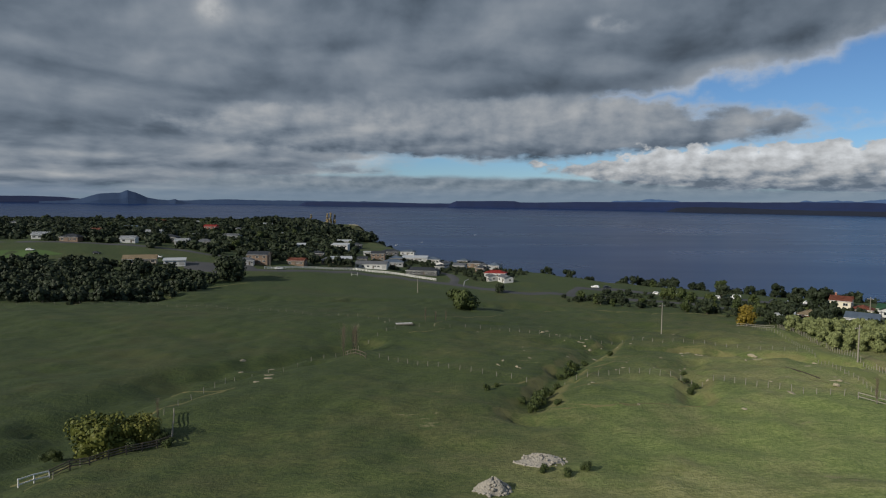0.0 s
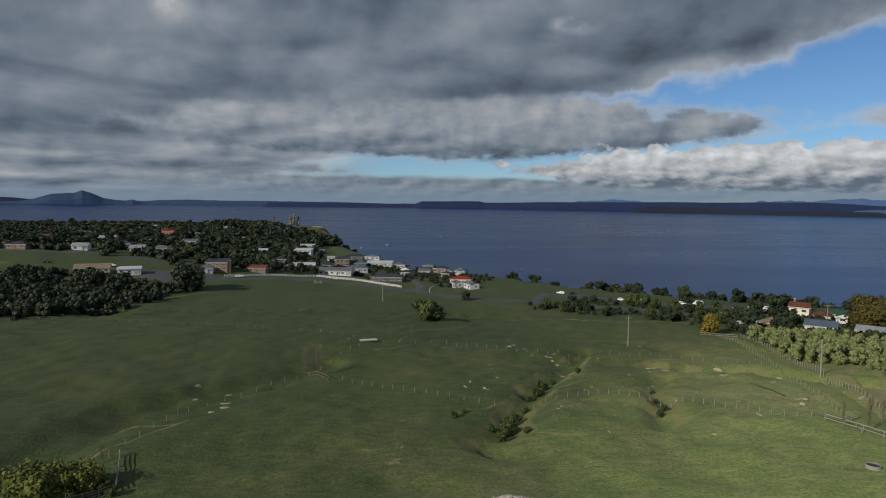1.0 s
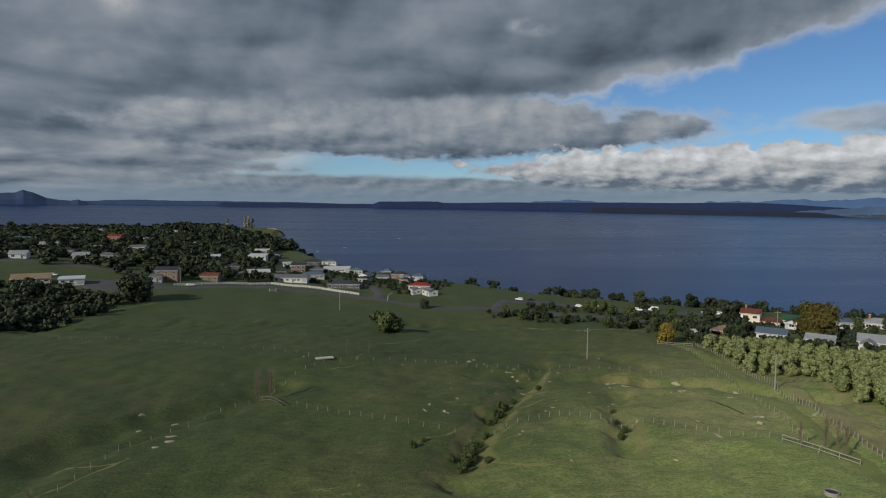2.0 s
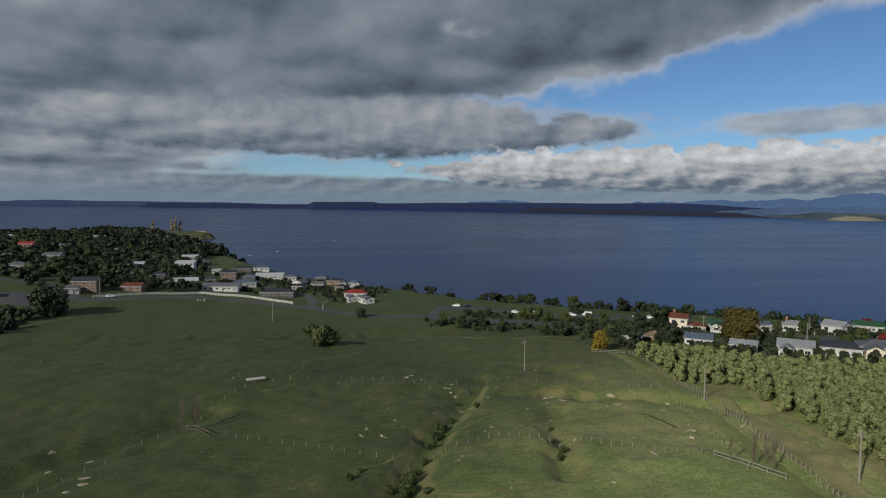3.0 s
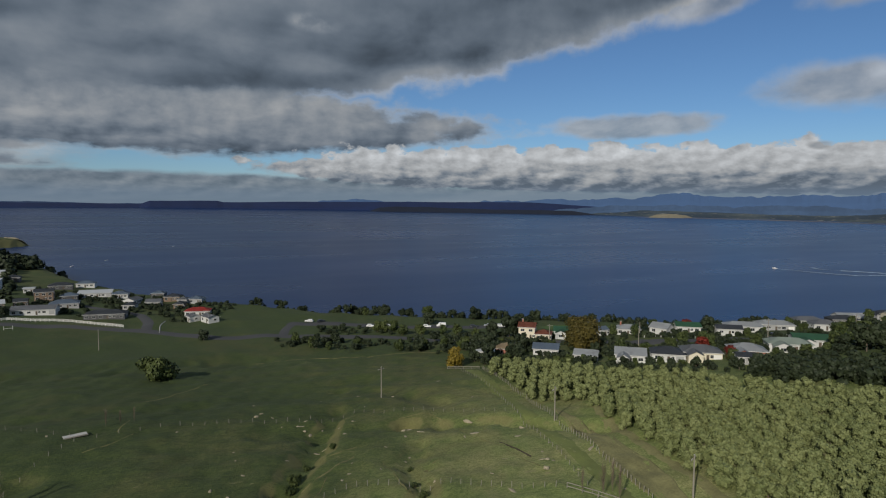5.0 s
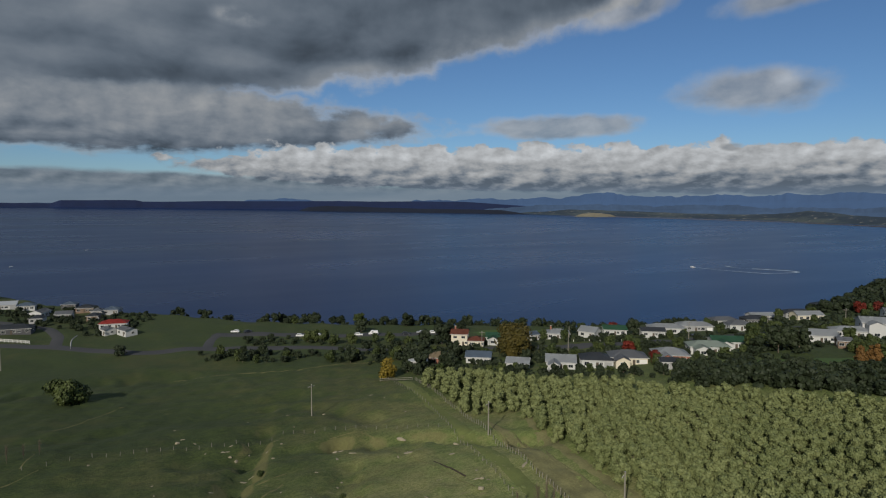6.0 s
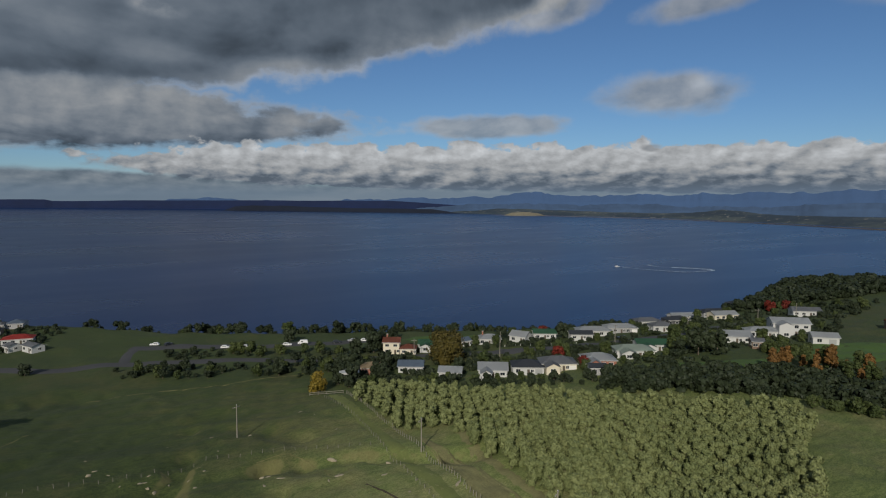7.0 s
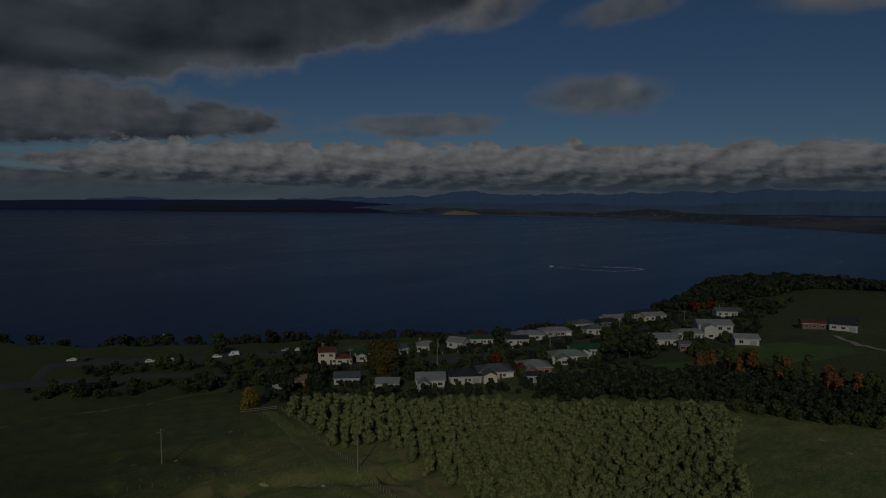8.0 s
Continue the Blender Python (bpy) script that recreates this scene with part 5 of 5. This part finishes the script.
# ---- the boats on the lake ----
def boat(x, y, z, turn, long, label, deck=True):
    b = empty("boat", x, y, z, turn)
    tagged(b, label, "boat")
    bm = bmesh.new()
    n = 9
    rows = []
    for k in range(n):
        f = k / (n - 1)
        w = long * 0.16 * (1 - max(0, f - 0.45) ** 2 * 3.1)
        up = 0.9 + 0.5 * f * f
        rows.append([bm.verts.new(p) for p in ((long * (f - 0.5), -w, up), (long * (f - 0.5), -w * 0.7, -0.2), (long * (f - 0.5), w * 0.7, -0.2), (long * (f - 0.5), w, up))])
    for r, s in zip(rows[:-1], rows[1:]):
        for i in range(4):
            bm.faces.new((r[i], s[i], s[(i + 1) % 4], r[(i + 1) % 4]))
    bm.faces.new(rows[0])
    bm.faces.new(rows[-1][::-1])
    part("hull", bm, WHITEWOOD, b)
    if deck:
        c = part("cabin", boxed(0, 0, 0.9, long * 0.3, long * 0.2, 0.9, bevel=0.12), WHITEWOOD, b)
        part("windscreen", boxed(long * 0.15, 0, 1.25, 0.08, long * 0.17, 0.4), GLASS, c)


boat(151, 410, LAKE - 0.4, 60, 4.5, "small moored white launch on dark water", False)
for x, y in ((-62, 830), (-30, 900), (60, 1150)):
    boat(x, y, float(lake_height(math.hypot(x, y), 0.0)) - 0.5, 40, 4.5, "small white boat moored off the point", False)
boat(667, 488, lake_height(826, 54) - 0.3, 100, 6, "white speedboat trailing a curved wake")
FOAM = plain("wake_foam", (0.42, 0.50, 0.60), 0.5, vary=0.3, scale=0.05, grain=0.6)


def wake(name, label, path, wide):
    verts, faces = [], []
    for k, (x, y) in enumerate(path):
        w = wide * (0.25 + 0.75 * k / len(path)) * (1 + 0.3 * math.sin(k * 1.7))
        z = float(lake_height(math.hypot(x, y), math.degrees(math.atan2(x, y)))) + 0.25
        a = math.atan2(path[min(k + 1, len(path) - 1)][1] - path[max(k - 1, 0)][1], path[min(k + 1, len(path) - 1)][0] - path[max(k - 1, 0)][0])
        verts += [(x - math.sin(a) * w, y + math.cos(a) * w, z), (x + math.sin(a) * w, y - math.cos(a) * w, z)]
    for k in range(len(path) - 1):
        faces.append((2 * k, 2 * k + 1, 2 * k + 3, 2 * k + 2))
    tagged(new(name, mesh_from(name, verts, faces, FOAM, True)), label, "wake", kind="structure")


def arc(a, b, bend, n=40):
    (ax, ay), (bx, by) = a, b
    return [(ax + (bx - ax) * f - (by - ay) * bend * math.sin(3.1416 * f), ay + (by - ay) * f + (bx - ax) * bend * math.sin(3.1416 * f)) for f in np.linspace(0, 1, n)]


wake("wake_near", "pale curved wake on blue water", arc((667, 486), (676, 400), -0.06), 2.6)
wake("wake_far", "pale curved wake on blue water", arc((676, 400), (712, 440), -0.75), 4.0)
wake("wake_tail", "faint pale wake on blue water", arc((712, 440), (716, 475), 0.2), 2.0)


# ---- trees and bushes ----
R = random.Random(5)
SHRUB = [tree("bush", 40 + k, 3.6, 4.2, "bush", "dense dark green evergreen bush", "bush", 0.12, 9, 380, 0.31, 0.10, group="bushes by the houses") for k in range(3)]
DARK = [tree("tree", 50 + k, 7.5, 6.5, "bush", "dark evergreen tree with a dense crown", "tree", 0.2, 12, 560, 0.44, 0.2, group="trees of the lakeside town") for k in range(4)]
GREEN = [tree("tree", 60 + k, 6.5, 5.6, "green", "mid-green garden tree with a rounded crown", "tree", 0.2, 12, 560, 0.38, 0.18, group="trees of the lakeside town") for k in range(4)]
OLIVE = [tree("olive_tree", 70 + k, 4.6, 3.7, "olive", "bushy grey-green olive tree in an orchard row", "tree", 0.12, 15, 1300, 0.155, 0.13, 0.2, group="olive trees of the orchard") for k in range(5)]
GOLD = tree("tree", 81, 6.6, 6.4, "gold", "golden autumn tree beside a timber gate", "tree", 0.15, 12, 800, 0.34, 0.18)
SPRING = tree("tree", 82, 3.9, 6.8, "spring", "sprawling yellow-green tree behind a rail fence", "tree", 0.10, 20, 2600, 0.15, 0.16)
GORSE = [tree("shrub", 44 + k, 3.4, 4.0, "green", "scrubby dark shrub growing in an eroded gully", "shrub", 0.06, 12, 1100, 0.15, 0.08) for k in range(2)]
OCHRE = tree("tree", 83, 13.5, 15.5, "ochre", "large rounded oak turning ochre in autumn", "tree", 0.08, 30, 3400, 0.36, 0.4, 0.15)
RUST = [tree("autumn_tree", 84 + k, 10.0, 4.6, "rust", "tall rust-orange autumn tree in a shelter row", "tree", 0.2, 18, 1000, 0.26, 0.2, 0.5, group="autumn shelter trees") for k in range(2)]
TALL = [tree("shelter_tree", 87 + k, 10.5, 4.8, "green", "tall green shelter tree behind the orchard", "tree", 0.15, 18, 1000, 0.28, 0.2, 0.5, group="shelter trees") for k in range(2)]
RED = tree("red_tree", 90, 5.0, 5.2, "red", "dark red autumn tree in a garden", "tree", 0.15, 10, 620, 0.34, 0.15)
BARE = [tree("bare_tree", 92 + k, 8.5, 3.6, "bare", "slender leafless young tree with upright twigs", "tree", thick=0.07) for k in range(3)]
POPLAR = tree("poplar", 96, 24.0, 6.0, "straw", "tall straw-coloured poplar on the far point", "tree", 0.08, 16, 500, 0.9, 0.4, 0.5)

OAK = tree("tree", 97, 12.0, 17.0, "bush", "very broad dark evergreen tree beside the road", "tree", 0.06, 24, 1800, 0.6, 0.45)
MOUND = tree("bush", 98, 8.0, 11.5, "green", "broad rounded bush alone on the pasture", "bush", 0.05, 16, 1500, 0.42, 0.25)

# single trees
plant(SPRING, -44.8, 79.0, 1.22, 10, R)
plant(SPRING, -40.3, 81.5, 0.88, 80, R)
for x, y, k in ((-37.5, 81.5, 0.42), (-36, 80, 0.34), (-40, 78.5, 0.4), (-49, 77, 0.4), (-52, 80, 0.45)):
    plant(GORSE[R.randrange(2)], x, y, k, None, R)
plant(BARE[0], -42, 90, 0.45, 0, R)
plant(GOLD, 108.5, 219, 1.0, 0, R)
plant(OCHRE, 172, 224, 1.0, 0, R)
plant(MOUND, 8.0, 243, 1.0, 0, R, 1.0)
plant(DARK[2], 30, 325, 0.75, 0, R)
plant(OAK, -114, 332, 1.0, 0, R)
for x, y, s in ((-23, 143, 1.0), (-20, 142, 0.95), (-21, 145, 0.8)):
    plant(BARE[1], x, y, s, None, R)
for x, y, s in ((75, 99, 0.85), (77, 97, 0.8), (78, 100, 0.7), (72, 101, 0.55)):
    plant(BARE[2], x, y, s, None, R)
for x, y, s in ((-5, 180, 0.5), (-2, 182, 0.45), (1, 183, 0.4)):
    plant(BARE[0], x, y, s, None, R)
for x, y, s in ((16.5, 105, 0.72), (18, 109, 0.66), (15.2, 101, 0.5), (19.5, 103, 0.4), (20, 113, 0.42), (14, 106, 0.38), (22, 117, 0.36), (8, 109, 0.34), (10, 112, 0.28), (27, 131, 0.6), (28.5, 134, 0.66), (25.5, 127, 0.42), (30, 137, 0.45), (24, 124, 0.4), (51, 129, 0.3), (48.5, 121, 0.34), (46, 113, 0.36), (48, 116, 0.4), (33, 142, 0.4), (12, 70.5, 0.28), (17, 71, 0.34), (14.6, 69.5, 0.28), (41, 150, 0.4)):
    plant(GORSE[R.randrange(2)], x, y, s, None, R)
plant(GREEN[0], 153, 338, 1.15, 0, R)
for x, y in ((-231, 1240), (-224, 1236), (-217, 1241), (-266, 1250)):
    plant(POPLAR, x, y, 1.0, None, R)
for x, y, s in ((250, 240, 1.0), (188, 163, 0.9), (206, 191, 0.9), (385, 182, 1.2), (395, 178, 1.1), (226, 148, 0.6)):
    plant(RED, x, y, s, None, R)
for x, y, s in ((228, 141, 1.2), (233, 136, 1.25), (223, 146, 0.8), (160, 263, 1.25), (166, 266, 1.15), (154, 268, 0.9), (174, 322, 1.0), (143, 316, 0.9), (188, 288, 0.9), (268, 262, 1.0), (282, 256, 0.9), (249, 225, 1.0), (345, 232, 1.2), (358, 226, 1.3)):
    plant(DARK[R.randrange(4)], x, y, s, None, R)
for k in range(14):
    plant(GREEN[R.randrange(4)], 247 + R.uniform(-11, 11), 116 + R.uniform(-8, 8), R.uniform(0.55, 0.85), None, R)

# shelter rows behind the orchard
for k in range(46):
    f = k / 45
    x, y = 224 - 8 * f + R.uniform(-8, 8), 110 - 66 * f + R.uniform(-4, 4)
    plant((RUST if R.random() < 0.5 else TALL)[R.randrange(2)], x, y, R.uniform(0.6, 1.0), None, R)
SHELTER = [(163, 138), (174, 116), (188, 96), (195, 84), (200, 50), (212, 48), (214, 80), (218, 104), (200, 128), (178, 147)]

for x, y in scatter([(116, 216), (122, 222), (140, 206), (160, 170), (176, 150), (196, 134), (186, 128), (168, 144), (154, 158), (140, 186), (126, 206)], 60, 37, 3.0, -0.5):
    plant((DARK + SHRUB + GREEN[:2])[R.randrange(9)], x, y, R.uniform(0.35, 0.6), None, R)
for x, y in scatter([(118, 222), (128, 246), (150, 250), (164, 232), (150, 214), (132, 212)], 34, 38, 3.4, -0.5):
    plant((DARK + SHRUB)[R.randrange(7)], x, y, R.uniform(0.6, 1.0), None, R)

# the orchard, in slanting rows
ORCHARD = [(117, 205), (124, 203), (137, 172), (151, 134), (168, 106), (181, 86), (170, 80), (146, 72), (132, 62), (108, 60), (93, 84), (98, 104), (105, 130), (111, 148), (102, 158), (106, 178), (111, 198)]
rows = []
for i in range(-36, 46):
    for j in range(-36, 46):
        u, v = 3.45 * i, 3.35 * j
        x, y = 135 + u * 0.79 + v * 0.61, 125 - u * 0.61 + v * 0.79
        if inside(x, y, ORCHARD) and (x - 95) ** 2 + (y - 140) ** 2 > 90:
            rows.append((x + R.uniform(-0.5, 0.5), y + R.uniform(-0.5, 0.5)))
rows.sort(key=lambda p: p[0] * p[0] + p[1] * p[1])
for x, y in rows[:285]:
    plant(OLIVE[R.randrange(5)], x, y, R.uniform(0.82, 1.12), None, R)
for k in range(16):
    plant(GREEN[R.randrange(4)], 186 + 0.35 * k + (2.6 if k % 2 else 0) + R.uniform(-1, 1), 85 - 2.3 * k, R.uniform(0.48, 0.66), None, R)

# hedge bushes between road and paddock, along the shore and in the gardens
for x, y in scatter([(52, 300), (62, 311), (100, 288), (128, 268), (150, 252), (140, 238), (116, 246), (84, 270)], 84, 32, 2.2, 0.5):
    plant((SHRUB + GREEN[:1] + DARK[:1])[R.randrange(5)], x, y, R.uniform(0.42, 0.78), None, R)
for x, y in scatter([(76, 306), (70, 316), (108, 306), (132, 282), (150, 264), (160, 270), (120, 312), (86, 336)], 40, 33, 3.0, 0.8):
    plant((SHRUB + GREEN[:1])[R.randrange(4)], x, y, R.uniform(0.5, 0.9), None, R)
for (ax, ay), (bx, by) in zip(SHORE[11:18], SHORE[12:19]):
    n = int(math.hypot(bx - ax, by - ay) / 4.2)
    for k in range(n):
        f = (k + R.random()) / n
        back = R.uniform(7, 16)
        q = math.atan2(by - ay, bx - ax)
        x, y = ax + (bx - ax) * f + math.sin(q) * back, ay + (by - ay) * f - math.cos(q) * back
        if clear(x, y, 2.0):
            plant((SHRUB + SHRUB + DARK[:2] + GREEN[:1])[R.randrange(9)], x, y, R.uniform(0.5, 1.05) * (0.55 if ax < 110 else 1.0), None, R)
TOWN = [(122, 224), (150, 254), (190, 268), (250, 242), (345, 198), (410, 178), (430, 140), (340, 128), (296, 118), (262, 122), (230, 128), (182, 160), (150, 192), (128, 212)]
for x, y in scatter(TOWN, 190, 34, 3.6, 0.8):
    plant((SHRUB + SHRUB + GREEN[:3] + DARK[:1])[R.randrange(10)], x, y, R.uniform(0.45, 0.95), None, R)
LEFT_TOWN = [(-310, 408), (-245, 404), (-150, 404), (-118, 416), (-72, 428), (-64, 470), (-80, 560), (-94, 680), (-170, 800), (-330, 840), (-600, 800)]
for x, y in scatter(LEFT_TOWN, 120, 35, 8.0, 1.5):
    plant((DARK * 2 + GREEN[:2] + SHRUB[:1])[R.randrange(11)], x, y, R.uniform(0.7, 1.15), None, R)
for x, y in scatter([(-150, 392), (-112, 388), (-60, 412), (-72, 426), (-118, 414)], 22, 39, 4.0, 0.5):
    plant(DARK[R.randrange(4)], x, y, R.uniform(0.6, 0.95), None, R)
for proto in (*SHRUB, *DARK, *GREEN, *OLIVE, GOLD, SPRING, OCHRE, *RUST, *TALL, RED, *BARE, POPLAR, OAK, MOUND, *GORSE):
    discard(proto)

# growth that cannot be told apart
wood("olive_rows", "far rows of grey-green olive trees in the orchard", rows[285:], "olive", 4.4, 3.5, 191, 680, 0.19, "orchard")
wood("shelter_scrub", "dark green scrub belt behind the orchard", scatter(SHELTER, 230, 31, 2.2, 0.2), "bush", 4.2, 5.0, 161, 200, 0.45, "scrub")
wood("garden_shrubs", "dark shrubs between the lakeside houses", scatter([(-58, 420), (-60, 520), (20, 470), (60, 420), (38, 372), (16, 385), (0, 400)], 160, 36, 2.8, 0.3), "bush", 2.6, 3.6, 171, 130, 0.4, "shrub")
wood("woodland", "dark native bush covering the far hillside", scatter(LEFT_TOWN, 1350, 41, 4.8, 2.0), "bush", 4.8, 7.6, 101, 75, 1.15, "woodland")
wood("woodland", "dark woodland along the cliff edge", scatter([(-52, 690), (-90, 615), (-150, 640), (-240, 760), (-250, 1000), (-190, 930), (-120, 790)], 170, 42, 6.0, 0.5), "bush", 8.0, 10.0, 111, 90, 1.5, "woodland")
wood("scrub", "dense dark green scrub on the bank", scatter([(-290, 340), (-262, 246), (-172, 239), (-138, 231), (-118, 268), (-116, 318), (-146, 345), (-190, 350)], 420, 43, 2.6, 0.5), "bush", 5.0, 5.6, 121, 190, 0.58, "scrub")
wood("woodland", "dark bush covering the headland beyond the houses", scatter([(362, 214), (400, 222), (440, 216), (515, 226), (543, 200), (535, 150), (522, 60), (500, 60), (496, 140), (440, 165), (400, 185)], 330, 44, 4.6, 0.5), "bush", 6.5, 9.0, 131, 190, 0.85, "woodland")
shore_line = []
for j in range(11, 19):
    (ax, ay), (bx, by) = SHORE[j], SHORE[j + 1]
    q, far = math.atan2(by - ay, bx - ax), math.hypot(bx - ax, by - ay)
    for f in np.arange(0, 1, 3.2 / far):
        back = R.uniform(7, 18)
        x, y = ax + (bx - ax) * f + math.sin(q) * back, ay + (by - ay) * f - math.cos(q) * back
        if clear(x, y, 0.5) and R.random() < (0.45 if ax < 160 else 0.9):
            shore_line.append((x, y))
wood("shore_trees", "dark trees crowded along the lake shore", shore_line, "bush", 5.2, 6.0, 181, 300, 0.42, "tree")
wood("scrub", "low dark scrub along the water's edge", [(SHORE[j][0] + (SHORE[j + 1][0] - SHORE[j][0]) * f + R.uniform(-2, 6), SHORE[j][1] + (SHORE[j + 1][1] - SHORE[j][1]) * f - R.uniform(6, 11)) for j in range(8, 19) for f in np.arange(0, 1, 0.07)], "bush", 2.4, 3.6, 141, 120, 0.5, "scrub")
wood("garden_shrubs", "mixed green shrubs between the houses", scatter(TOWN, 420, 45, 2.0, 0.3), "bush", 2.0, 2.8, 151, 140, 0.4, "shrub")
